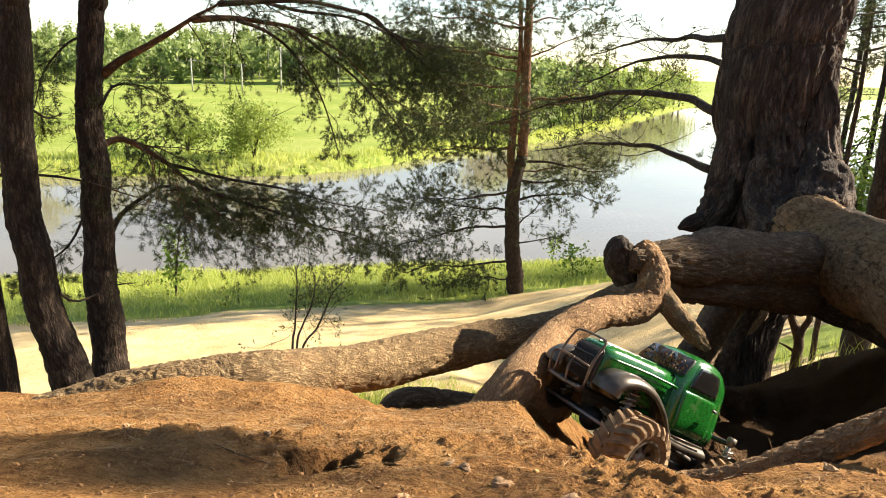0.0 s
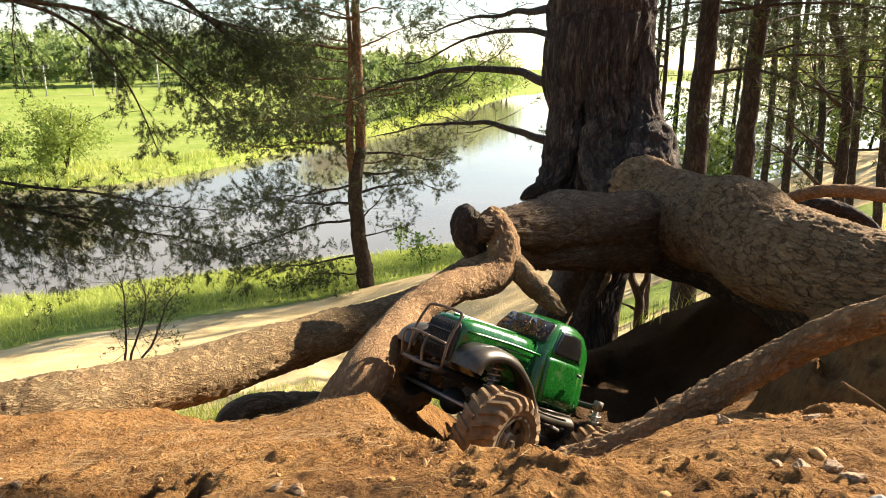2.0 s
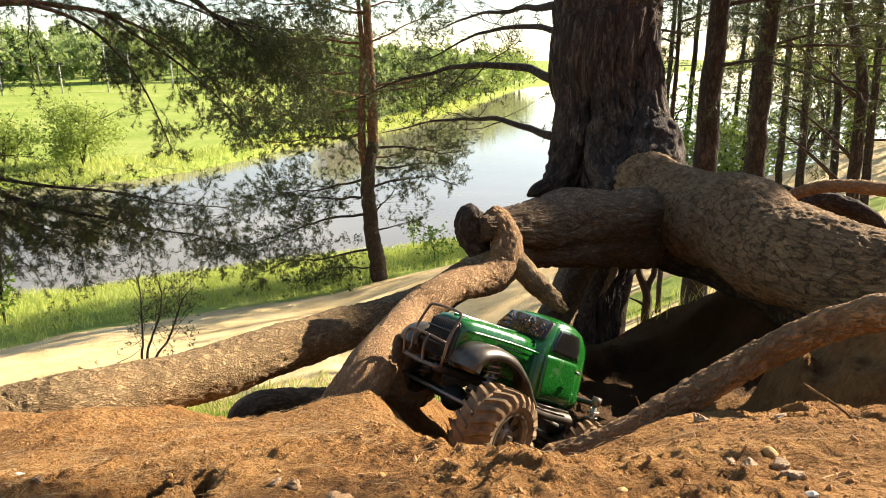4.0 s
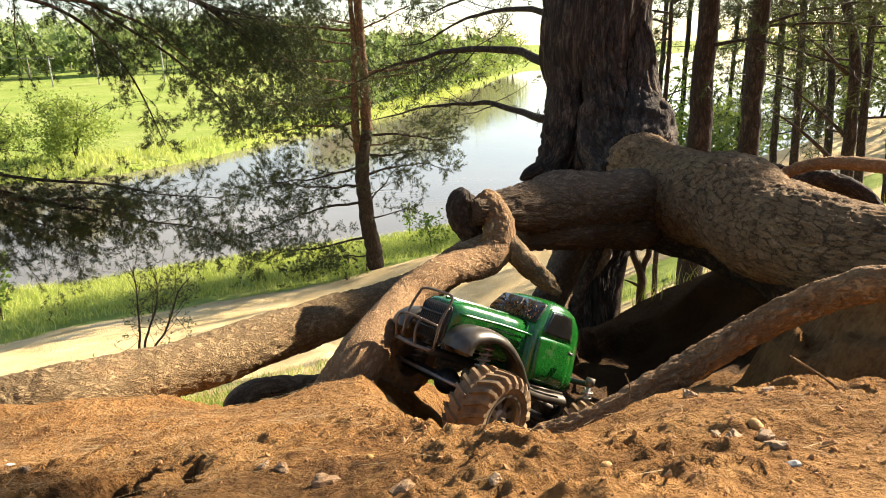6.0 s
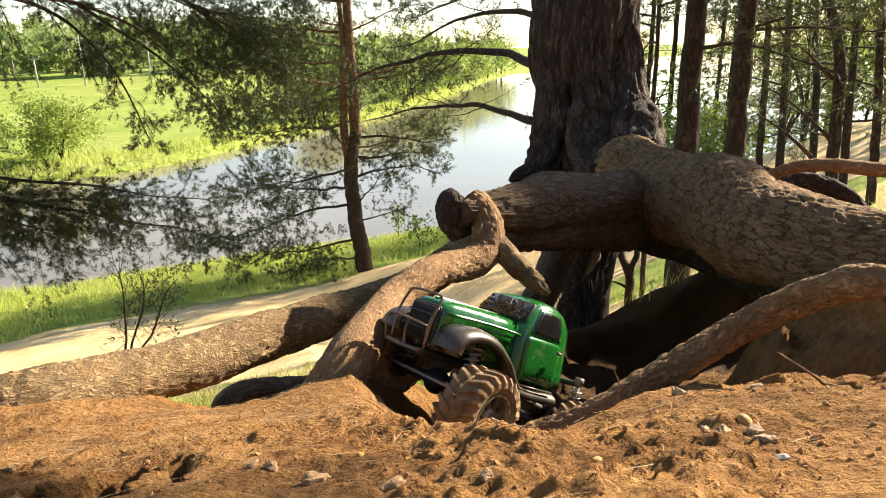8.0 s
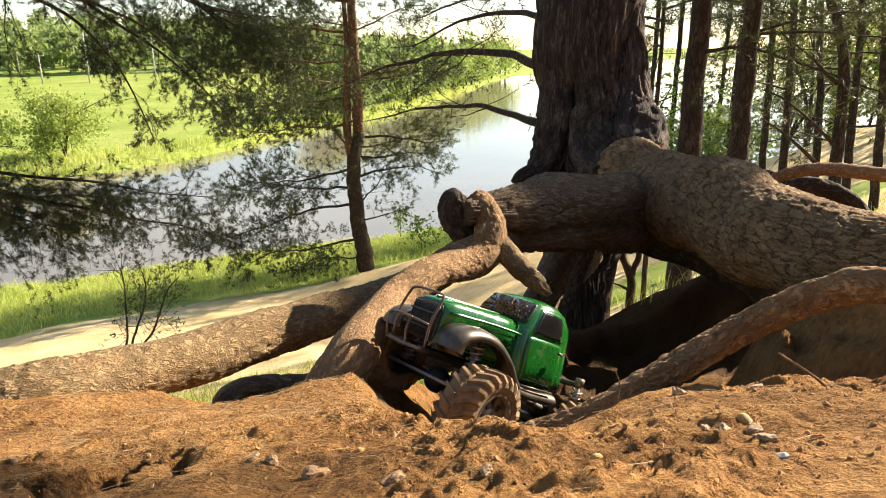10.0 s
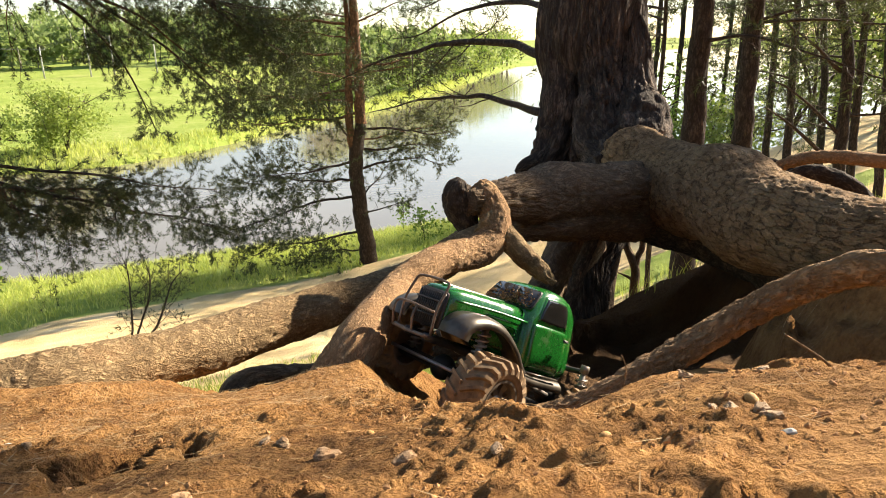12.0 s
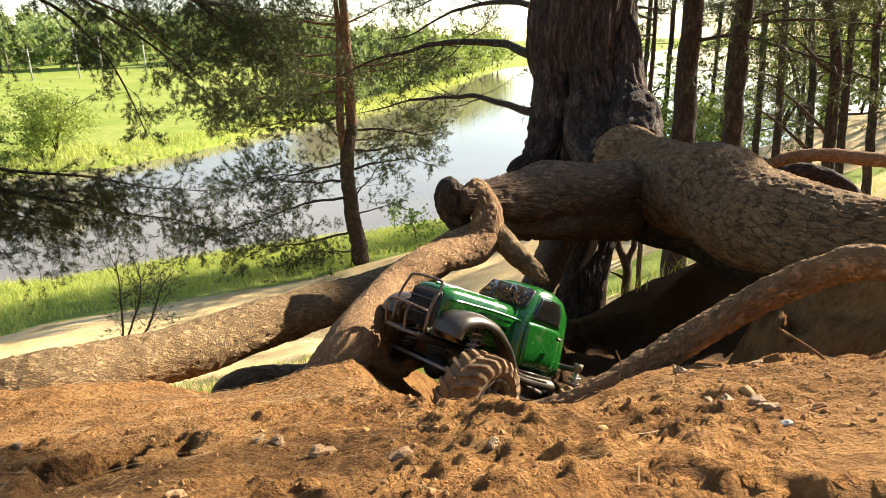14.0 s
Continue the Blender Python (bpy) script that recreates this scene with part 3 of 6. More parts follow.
grow_root([(-0.80, 0.90, -0.575, 0.05), (-0.665, 0.93, -0.532, 0.056), (-0.584, 0.955, -0.512, 0.058), (-0.50, 0.985, -0.500, 0.059), (-0.425, 1.02, -0.497, 0.059), (-0.335, 1.055, -0.499, 0.057), (-0.207, 1.179, -0.532, 0.052), (-0.062, 1.327, -0.555, 0.051), (0.126, 1.476, -0.577, 0.049), (0.314, 1.61, -0.578, 0.046), (0.497, 1.715, -0.552, 0.05), (0.716, 1.811, -0.493, 0.06), (0.996, 1.973, -0.468, 0.08)], BARK_ROOT, 84, 0.005, 0.14, 0.10, 20)
grow_root([(0.015, 0.90, -0.60, 0.064), (0.050, 0.945, -0.53, 0.047), (0.104, 1.0, -0.465, 0.039), (0.203, 1.195, -0.456, 0.037), (0.275, 1.27, -0.443, 0.036), (0.345, 1.335, -0.444, 0.034), (0.415, 1.385, -0.453, 0.036), (0.465, 1.415, -0.438, 0.038), (0.487, 1.445, -0.395, 0.038), (0.475, 1.48, -0.355, 0.036), (0.46, 1.50, -0.34, 0.03)], BARK_ROOT_RED, 56, 0.006, 0.10, 0.08, 23)
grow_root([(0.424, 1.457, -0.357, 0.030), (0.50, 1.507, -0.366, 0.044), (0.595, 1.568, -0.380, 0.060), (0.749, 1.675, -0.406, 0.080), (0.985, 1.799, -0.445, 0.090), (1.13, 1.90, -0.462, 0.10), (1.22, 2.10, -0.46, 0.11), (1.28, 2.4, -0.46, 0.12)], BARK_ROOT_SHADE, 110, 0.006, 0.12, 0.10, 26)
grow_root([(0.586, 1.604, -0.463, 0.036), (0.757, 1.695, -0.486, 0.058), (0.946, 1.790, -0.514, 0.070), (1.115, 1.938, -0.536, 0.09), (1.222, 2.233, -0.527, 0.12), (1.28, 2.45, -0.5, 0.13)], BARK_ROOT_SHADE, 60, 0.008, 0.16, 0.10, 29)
grow_root([(1.345, 2.36, -0.42, 0.03), (1.315, 2.30, -0.420, 0.085), (1.275, 2.22, -0.420, 0.117), (1.216, 2.10, -0.432, 0.137), (1.204, 1.945, -0.436, 0.138), (1.189, 1.737, -0.433, 0.138), (1.156, 1.511, -0.421, 0.134), (1.119, 1.318, -0.419, 0.122), (1.092, 1.165, -0.410, 0.112), (1.087, 1.043, -0.398, 0.104), (1.104, 0.937, -0.386, 0.098), (1.22, 0.78, -0.37, 0.088), (1.45, 0.55, -0.42, 0.08)], BARK_ROOT_BIG, 170, 0.0055, 0.045, 0.10, 32)
grow_root([(0.155, 0.54, -0.42, 0.018), (0.222, 0.566, -0.384, 0.0165), (0.292, 0.555, -0.361, 0.0165), (0.385, 0.556, -0.321, 0.0165), (0.456, 0.551, -0.283, 0.0165), (0.510, 0.522, -0.242, 0.0185), (0.542, 0.472, -0.218, 0.020), (0.60, 0.38, -0.219, 0.020), (0.70, 0.20, -0.25, 0.022)], BARK_ROOT_RED, 64, 0.004, 0.16, 0.08, 35)
grow_root([(0.45, 1.44, -0.40, 0.036), (0.495, 1.42, -0.432, 0.029), (0.535, 1.375, -0.478, 0.026), (0.565, 1.345, -0.508, 0.021), (0.585, 1.325, -0.530, 0.008)], BARK_ROOT, 30, 0.005, 0.12, 0.12, 38)
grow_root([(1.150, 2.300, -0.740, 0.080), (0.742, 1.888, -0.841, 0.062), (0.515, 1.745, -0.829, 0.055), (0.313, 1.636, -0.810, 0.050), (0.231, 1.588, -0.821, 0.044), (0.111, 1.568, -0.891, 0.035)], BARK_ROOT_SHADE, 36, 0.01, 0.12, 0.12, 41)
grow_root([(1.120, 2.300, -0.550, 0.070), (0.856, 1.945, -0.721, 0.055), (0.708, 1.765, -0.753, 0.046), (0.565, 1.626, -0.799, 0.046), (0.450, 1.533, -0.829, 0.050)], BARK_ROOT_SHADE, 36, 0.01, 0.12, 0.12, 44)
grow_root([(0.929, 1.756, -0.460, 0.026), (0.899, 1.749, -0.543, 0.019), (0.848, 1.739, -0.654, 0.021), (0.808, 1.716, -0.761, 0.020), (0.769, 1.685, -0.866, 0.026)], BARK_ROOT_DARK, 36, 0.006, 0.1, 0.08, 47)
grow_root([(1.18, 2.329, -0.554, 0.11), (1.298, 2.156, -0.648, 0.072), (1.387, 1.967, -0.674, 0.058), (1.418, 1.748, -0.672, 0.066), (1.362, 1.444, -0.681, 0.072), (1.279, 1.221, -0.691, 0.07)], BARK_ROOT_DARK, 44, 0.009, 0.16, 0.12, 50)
grow_root([(1.523, 1.864, -0.462, 0.016), (1.541, 1.819, -0.414, 0.019), (1.592, 1.781, -0.379, 0.020), (1.66, 1.722, -0.361, 0.0205), (1.772, 1.65, -0.369, 0.022), (2.044, 1.466, -0.409, 0.024), (2.4, 1.25, -0.50, 0.024)], BARK_ROOT_RED, 30, 0.007, 0.14, 0.08, 53)
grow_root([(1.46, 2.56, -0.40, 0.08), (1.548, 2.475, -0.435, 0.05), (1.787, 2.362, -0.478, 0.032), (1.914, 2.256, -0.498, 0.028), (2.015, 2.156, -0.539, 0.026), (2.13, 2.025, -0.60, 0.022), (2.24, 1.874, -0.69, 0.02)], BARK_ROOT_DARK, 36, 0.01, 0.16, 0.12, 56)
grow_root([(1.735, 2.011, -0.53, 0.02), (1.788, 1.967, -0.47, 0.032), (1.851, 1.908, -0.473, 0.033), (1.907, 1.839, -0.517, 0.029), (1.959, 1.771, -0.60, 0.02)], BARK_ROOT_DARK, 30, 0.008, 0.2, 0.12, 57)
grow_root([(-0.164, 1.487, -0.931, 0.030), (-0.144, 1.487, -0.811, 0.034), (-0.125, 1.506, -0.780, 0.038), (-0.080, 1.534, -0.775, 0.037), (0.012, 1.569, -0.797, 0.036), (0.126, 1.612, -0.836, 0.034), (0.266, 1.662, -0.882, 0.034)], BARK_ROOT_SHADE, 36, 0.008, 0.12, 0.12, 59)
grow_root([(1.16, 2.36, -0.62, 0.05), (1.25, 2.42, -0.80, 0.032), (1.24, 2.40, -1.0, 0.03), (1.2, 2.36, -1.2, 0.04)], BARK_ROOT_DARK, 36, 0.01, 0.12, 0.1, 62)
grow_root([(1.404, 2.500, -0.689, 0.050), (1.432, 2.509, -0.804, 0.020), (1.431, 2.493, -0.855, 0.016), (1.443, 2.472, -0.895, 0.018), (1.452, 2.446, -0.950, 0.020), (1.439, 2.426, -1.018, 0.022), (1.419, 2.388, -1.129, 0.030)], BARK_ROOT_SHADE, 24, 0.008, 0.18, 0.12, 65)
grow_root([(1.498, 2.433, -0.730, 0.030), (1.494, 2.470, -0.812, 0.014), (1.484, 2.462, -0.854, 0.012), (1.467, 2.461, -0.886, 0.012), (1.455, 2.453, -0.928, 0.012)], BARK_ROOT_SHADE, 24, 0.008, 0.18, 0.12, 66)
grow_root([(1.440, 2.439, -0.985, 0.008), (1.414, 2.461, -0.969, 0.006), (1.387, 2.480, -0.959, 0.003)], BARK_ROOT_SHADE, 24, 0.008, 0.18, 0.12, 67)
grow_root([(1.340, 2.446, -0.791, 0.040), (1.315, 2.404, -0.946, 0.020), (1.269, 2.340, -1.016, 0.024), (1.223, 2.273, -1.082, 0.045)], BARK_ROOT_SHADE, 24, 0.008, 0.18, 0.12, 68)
# flares where the trunk runs out into its roots
for seed, rows in enumerate((
    [(1.165, 2.62, 0.20, 0.05), (1.155, 2.60, -0.02, 0.07), (1.14, 2.57, -0.20, 0.085), (1.11, 2.52, -0.35, 0.085), (1.05, 2.47, -0.45, 0.066), (0.98, 2.44, -0.51, 0.042)],
    [(1.245, 2.50, 0.20, 0.05), (1.24, 2.47, -0.04, 0.078), (1.235, 2.42, -0.22, 0.10), (1.215, 2.34, -0.34, 0.11), (1.18, 2.22, -0.42, 0.105), (1.13, 2.08, -0.45, 0.09)],
    [(1.39, 2.53, 0.16, 0.03), (1.392, 2.475, -0.03, 0.060), (1.382, 2.43, -0.18, 0.088), (1.345, 2.35, -0.300, 0.118), (1.283, 2.235, -0.395, 0.129), (1.21, 2.08, -0.46, 0.10)],
    [(1.44, 2.60, -0.02, 0.05), (1.455, 2.58, -0.16, 0.07), (1.48, 2.54, -0.31, 0.078), (1.52, 2.49, -0.42, 0.075), (1.58, 2.44, -0.50, 0.05)],
)):
    grow_root(rows, BARK_TRUNK, 80, 0.008, 0.045, 0.1, 86 + seed)
piece("knob", root("knob", [(0.432, 1.475, -0.425, 0.026), (0.424, 1.485, -0.395, 0.036), (0.418, 1.490, -0.365, 0.040), (0.420, 1.495, -0.338, 0.036), (0.424, 1.498, -0.322, 0.024), (0.426, 1.50, -0.316, 0.006)], BARK_ROOT_DARK, 48, 0.003, 0.34, 0.14, 77), old_pine, "gnarled grey root knob")
piece("stub", root("stub", [(1.10, 2.50, -0.46, 0.06), (1.0, 2.46, -0.46, 0.04), (0.94, 2.44, -0.470, 0.028), (0.90, 2.43, -0.485, 0.008)], BARK_ROOT_DARK, 24, 0.008, 0.2, 0.12, 78), old_pine)


# ---- pines: limbs, twigs and needles ----
def shoots(heap, pos, way, length, count, needle, width, rng):
    """A tuft: needles set round a short shoot."""
    n = len(pos)
    if not n:
        return
    way = way / (np.linalg.norm(way, axis=1)[:, None] + 1e-9)
    pos, way = np.repeat(pos, count, 0), np.repeat(way, count, 0)
    m = len(pos)
    at = pos + way * (rng.random(m) ** 0.8 * length)[:, None]
    side = rng.normal(size=(m, 3))
    side -= way * (side * way).sum(1)[:, None]
    side /= np.linalg.norm(side, axis=1)[:, None] + 1e-9
    out = way * rng.uniform(0.35, 1.0, m)[:, None] + side
    out /= np.linalg.norm(out, axis=1)[:, None]
    cross = np.cross(out, rng.normal(size=(m, 3)))
    cross /= np.linalg.norm(cross, axis=1)[:, None] + 1e-9
    size = needle * rng.uniform(0.7, 1.15, m)[:, None]
    v = np.stack([at - cross * width / 2, at + cross * width / 2, at + out * size], 1).reshape(-1, 3)
    heap.add(v, None, np.arange(3 * m).reshape(-1, 3))


def limb(tree, rows, r0, r1, rng, twig=0.4, every=0.1, tufts=4, length=0.09, count=20, needle=0.055, width=0.0028, bare=0.35, bark_mat=None, hang=0.15, sides=8, needles=NEEDLE, label=""):
    """One limb with its side twigs as a part; its needles hang on it as a part of their own."""
    rows = np.asarray(rows, float)
    total = np.linalg.norm(np.diff(rows, axis=0), axis=1).sum()
    c = spline(rows, max(14, int(total / 0.06)) if total < 3 else 40)
    c = c + np.stack([vnoise(c + 3.3 * k, 0.35, 50 + k) for k in range(3)], 1) * r0 * 0.9
    u = np.linspace(0, 1, len(c))
    wood, green = Heap(), Heap()
    wood.tube(c, r0 + (r1 - r0) * u**0.8, sides)
    tang = np.gradient(c, axis=0)
    tang /= np.linalg.norm(tang, axis=1)[:, None]
    tuft_p, tuft_d = [], []
    n = max(3, int(total * (1 - bare) / every))
    for k in range(n):
        a = bare + (1 - bare) * (k + rng.random()) / n
        i = min(int(a * (len(c) - 1)), len(c) - 2)
        side = np.cross(tang[i], (0, 0, 1)) * (1 if k % 2 else -1)
        side = side + rng.normal(scale=0.45, size=3) + np.array([0, 0, rng.normal(scale=0.3)])
        d = tang[i] * rng.uniform(0.3, 1.0) + side
        d /= np.linalg.norm(d)
        long = twig * rng.uniform(0.45, 1.15) * (1.1 - 0.55 * a)
        p = [c[i]]
        for s in range(4):
            d = d + rng.normal(scale=0.22, size=3) + np.array([0, 0, -hang * 0.5 + 0.12 * s * (1 if hang < 0.3 else -0.4)])
            d /= np.linalg.norm(d)
            p.append(p[-1] + d * long / 4)
        p = np.array(p)
        rt = max(r1 * 0.7, r0 * 0.22 * (1 - 0.6 * a))
        wood.tube(p, np.linspace(rt, rt * 0.3, 5), 4)
        for s in range(tufts):
            b = rng.uniform(0.25, 1.0)
            j = min(int(b * 4), 3)
            at = p[j] + (p[j + 1] - p[j]) * (b * 4 - j)
            dd = (p[j + 1] - p[j]) / (np.linalg.norm(p[j + 1] - p[j]) + 1e-9) + rng.normal(scale=0.75, size=3)
            dd /= np.linalg.norm(dd)
            tip = at + dd * long * rng.uniform(0.12, 0.3)
            if sides > 5:
                wood.tube(np.array([at, tip]), np.array([rt * 0.35, rt * 0.2]), 3)
            tuft_p.append(tip)
            tuft_d.append(dd)
        tuft_p.append(p[-1])
        tuft_d.append(d)
    ob = piece("branch", wood.mesh("branch", bark_mat or BARK_TWIG), tree, label)
    shoots(green, np.array(tuft_p), np.array(tuft_d), length, count, needle, width, rng)
    if green.n:
        piece("needles", green.mesh("needles", needles, False), ob)
    return ob


def stem(tree, rows, radii, mat, sides=28, gap=0.04, seed=3, name="trunk"):
    rows = [(*p, r) for p, r in zip(rows, radii)]
    return piece(name, root(name, rows, mat, sides, gap, 0.06, 0.10, seed), tree)


def to_ground(rows):
    """Carries a stem down into the ground below its last point."""
    x, y, z = rows[-1]
    g = height(x, y) - 0.12
    return rows + [(x + 0.02, y, g)] if g < z - 0.05 else rows


rng = np.random.default_rng(7)
# limbs of the old pine
for k, rows in enumerate([
    [(1.14, 2.77, -0.05), (1.15, 3.17, -0.03), (1.05, 3.58, -0.02), (0.96, 3.99, -0.03), (0.83, 4.39, -0.07), (0.67, 4.78, -0.17), (0.39, 5.18, -0.28)],
    [(1.13, 2.76, -0.29), (1.16, 3.27, -0.3), (1.13, 3.78, -0.29), (1.06, 4.3, -0.34), (0.9, 4.82, -0.43), (0.77, 5.32, -0.51)],
    [(1.18, 2.86, 0.14), (1.2, 3.31, 0.17), (1.16, 3.76, 0.17), (1.12, 4.21, 0.15), (1.05, 4.66, 0.06), (0.94, 5.12, 0.03)],
    [(1.17, 2.86, 0.24), (1.27, 3.68, 0.28), (1.25, 4.52, 0.3), (1.12, 5.38, 0.21)],
]):
    limb(old_pine, rows, (0.024, 0.021, 0.016, 0.02)[k], 0.003, rng, 0.45, 0.11, 3, 0.085, 18, 0.055, 0.0042, 0.3, BARK_ROOT_DARK)
for k in range(6):
    a, z = k * 2.4, 8.0 + 0.4 * k
    reach = 2.2 - 0.16 * k
    s = np.array([1.42, 2.75, z])
    e = s + np.array([math.cos(a) * reach, math.sin(a) * reach, 0.5])
    limb(old_pine, [s, s * 0.6 + e * 0.4 + (0, 0, 0.2), e], 0.05, 0.006, rng, 1.3, 0.16, 6, 0.22, 14, 0.10, 0.012, 0.25, BARK_PINE_UPPER)

# two pines close together on the bank, and a third stem beside them
bank_pine = thing("pine_tree", "slender pine with rough brown bark and long hanging limbs", "tree", group="pines on the bank")
rows = to_ground([(-1.93, 3.96, 0.56), (-1.97, 3.96, 0.38), (-2.01, 3.95, 0.08), (-2.03, 3.93, -0.24), (-2.01, 3.9, -0.56), (-2.0, 3.85, -0.88), (-1.96, 3.75, -1.27), (-1.92, 3.68, -1.52), (-1.85, 3.57, -1.83), (-1.8, 3.5, -2.01)])
rows = [(-1.9, 4.0, 6.0), (-1.9, 3.98, 2.5)] + rows
stem(bank_pine, rows, np.linspace(0.05, 0.115, len(rows)), BARK_PINE, 36, 0.02, 5)
for rows, r, tw, ev, bare, mat in (
    ([(-1.96, 3.98, -0.03), (-1.85, 3.99, 0.06), (-1.71, 4.01, 0.14), (-1.56, 4.03, 0.24), (-1.43, 4.04, 0.32), (-1.3, 4.04, 0.39), (-1.15, 4.03, 0.54)], 0.030, 0.5, 0.14, 0.55, BARK_PINE_UPPER),
    ([(-1.44, 4.02, 0.3), (-1.3, 4.21, 0.32), (-1.15, 4.39, 0.33), (-0.97, 4.58, 0.31), (-0.74, 4.77, 0.2), (-0.53, 4.94, -0.0), (-0.16, 5.09, -0.24)], 0.022, 0.50, 0.08, 0.2, BARK_PINE_UPPER),
    ([(-1.99, 3.94, -0.41), (-1.92, 4.04, -0.38), (-1.82, 4.13, -0.45), (-1.7, 4.23, -0.56), (-1.58, 4.31, -0.69), (-1.41, 4.41, -0.78), (-1.18, 4.53, -0.82), (-0.85, 4.64, -0.91)], 0.024, 0.60, 0.027, 0.2, BARK_PINE_UPPER),
    ([(-1.95, 3.85, -0.95), (-1.92, 3.99, -0.84), (-1.82, 4.14, -0.75), (-1.73, 4.28, -0.71), (-1.56, 4.4, -0.85), (-1.37, 4.52, -0.98), (-1.17, 4.64, -1.07)], 0.018, 0.65, 0.028, 0.15, BARK_PINE),
    ([(-1.96, 3.91, -0.2), (-1.94, 4.05, -0.09), (-1.88, 4.2, -0.08), (-1.82, 4.35, -0.11), (-1.71, 4.5, -0.2)], 0.010, 0.35, 0.06, 0.25, BARK_TWIG),
    ([(-1.19, 4.04, 0.31), (-1.09, 4.29, 0.27), (-0.97, 4.55, 0.15), (-0.87, 4.79, -0.05), (-0.8, 5.01, -0.34), (-0.77, 5.21, -0.61)], 0.014, 0.30, 0.085, 0.40, BARK_TWIG),
    ([(-1.54, 3.97, 0.49), (-1.25, 4.26, 0.47), (-0.96, 4.53, 0.42), (-0.63, 4.77, 0.4), (-0.25, 5.0, 0.28), (0.08, 5.19, 0.22)], 0.018, 0.75, 0.075, 0.15, BARK_TWIG),
    ([(-1.3, 4.04, 0.39), (-0.85, 4.3, 0.46), (-0.505, 4.554, 0.409), (-0.376, 4.774, 0.328), (-0.055, 4.997, 0.142), (0.20, 5.15, 0.0)], 0.018, 0.50, 0.075, 0.45, BARK_TWIG),
    ([(-0.505, 4.554, 0.409), (-0.376, 4.774, 0.328), (-0.151, 4.99, 0.27), (0.15, 5.22, 0.245)], 0.016, 0.45, 0.075, 0.10, BARK_TWIG),
    ([(-0.97, 4.58, 0.31), (-0.689, 4.851, 0.066), (-0.494, 5.074, -0.121), (-0.309, 5.279, -0.352), (-0.216, 5.365, -0.571)], 0.012, 0.40, 0.08, 0.20, BARK_TWIG),
    ([(-1.58, 4.31, -0.69), (-1.35, 4.36, -0.79), (-1.129, 4.375, -0.863), (-0.855, 4.514, -0.99), (-0.574, 4.64, -1.083), (-0.42, 4.72, -1.18)], 0.014, 0.40, 0.045, 0.2, BARK_TWIG),
    ([(-1.70, 4.23, -0.56), (-1.35, 4.36, -0.66), (-0.967, 4.434, -0.75), (-0.69, 4.669, -0.87), (-0.387, 4.793, -0.938)], 0.012, 0.40, 0.05, 0.2, BARK_TWIG),
    ([(-0.376, 4.774, 0.328), (-0.1, 5.0, 0.10), (0.10, 5.2, -0.02), (0.25, 5.3, -0.15)], 0.012, 0.45, 0.06, 0.1, BARK_TWIG),
    ([(-1.98, 3.96, 0.2), (-2.13, 3.97, 0.14), (-2.28, 3.97, -0.02), (-2.37, 3.98, -0.22)], 0.010, 0.35, 0.06, 0.2, BARK_TWIG),
    ([(-2.01, 3.89, -0.66), (-2.13, 3.8, -0.95), (-2.24, 3.75, -1.07), (-2.42, 3.65, -1.18)], 0.010, 0.30, 0.09, 0.3, BARK_TWIG),
):
    limb(bank_pine, rows, r, 0.003, rng, tw, ev * 0.8, 13, 0.060, 34, 0.030, 0.0032, bare, mat, hang=0.35)
for k in range(9):
    a, z = k * 2.3 + 0.4, 1.6 + 0.5 * k
    s = np.array([-1.9, 4.0, z])
    e = s + np.array([math.cos(a) * 1.9, math.sin(a) * 1.9, 0.3])
    limb(bank_pine, [s, s * 0.5 + e * 0.5 + (0, 0, 0.12), e], 0.022, 0.004, rng, 0.7, 0.12, 5, 0.15, 14, 0.08, 0.008, 0.25, BARK_PINE_UPPER)

leaning_pine = thing("pine_tree", "dark leaning pine beside its slender neighbour", "tree", group="pines on the bank")
rows = to_ground([(-2.14, 3.52, 0.49), (-2.16, 3.53, 0.33), (-2.18, 3.52, 0.01), (-2.19, 3.49, -0.36), (-2.17, 3.44, -0.74), (-2.1, 3.38, -1.09), (-2.02, 3.32, -1.38), (-1.9, 3.25, -1.67), (-1.85, 3.19, -1.84)])
rows = [(-2.0, 3.6, 5.0), (-2.1, 3.55, 2.0)] + rows
stem(leaning_pine, rows, np.linspace(0.06, 0.112, len(rows)), BARK_PINE, 36, 0.02, 8)
for rows in ([(-2.11, 3.4, -1.03), (-2.02, 3.54, -1.24), (-1.9, 3.76, -1.22), (-1.84, 3.93, -1.25)], [(-2.18, 3.52, -0.16), (-2.13, 3.65, -0.25), (-2.11, 3.78, -0.23)]):
    limb(leaning_pine, rows, 0.010, 0.003, rng, 0.3, 0.09, 4, 0.075, 16, 0.045, 0.0026, 0.3)
for k in range(7):
    a, z = k * 2.5 + 1.0, 1.9 + 0.45 * k
    s = np.array([-2.05, 3.58, z])
    e = s + np.array([math.cos(a) * 1.7, math.sin(a) * 1.7, 0.3])
    limb(leaning_pine, [s, s * 0.5 + e * 0.5 + (0, 0, 0.12), e], 0.022, 0.004, rng, 0.7, 0.12, 5, 0.15, 14, 0.08, 0.008, 0.25, BARK_PINE_UPPER)

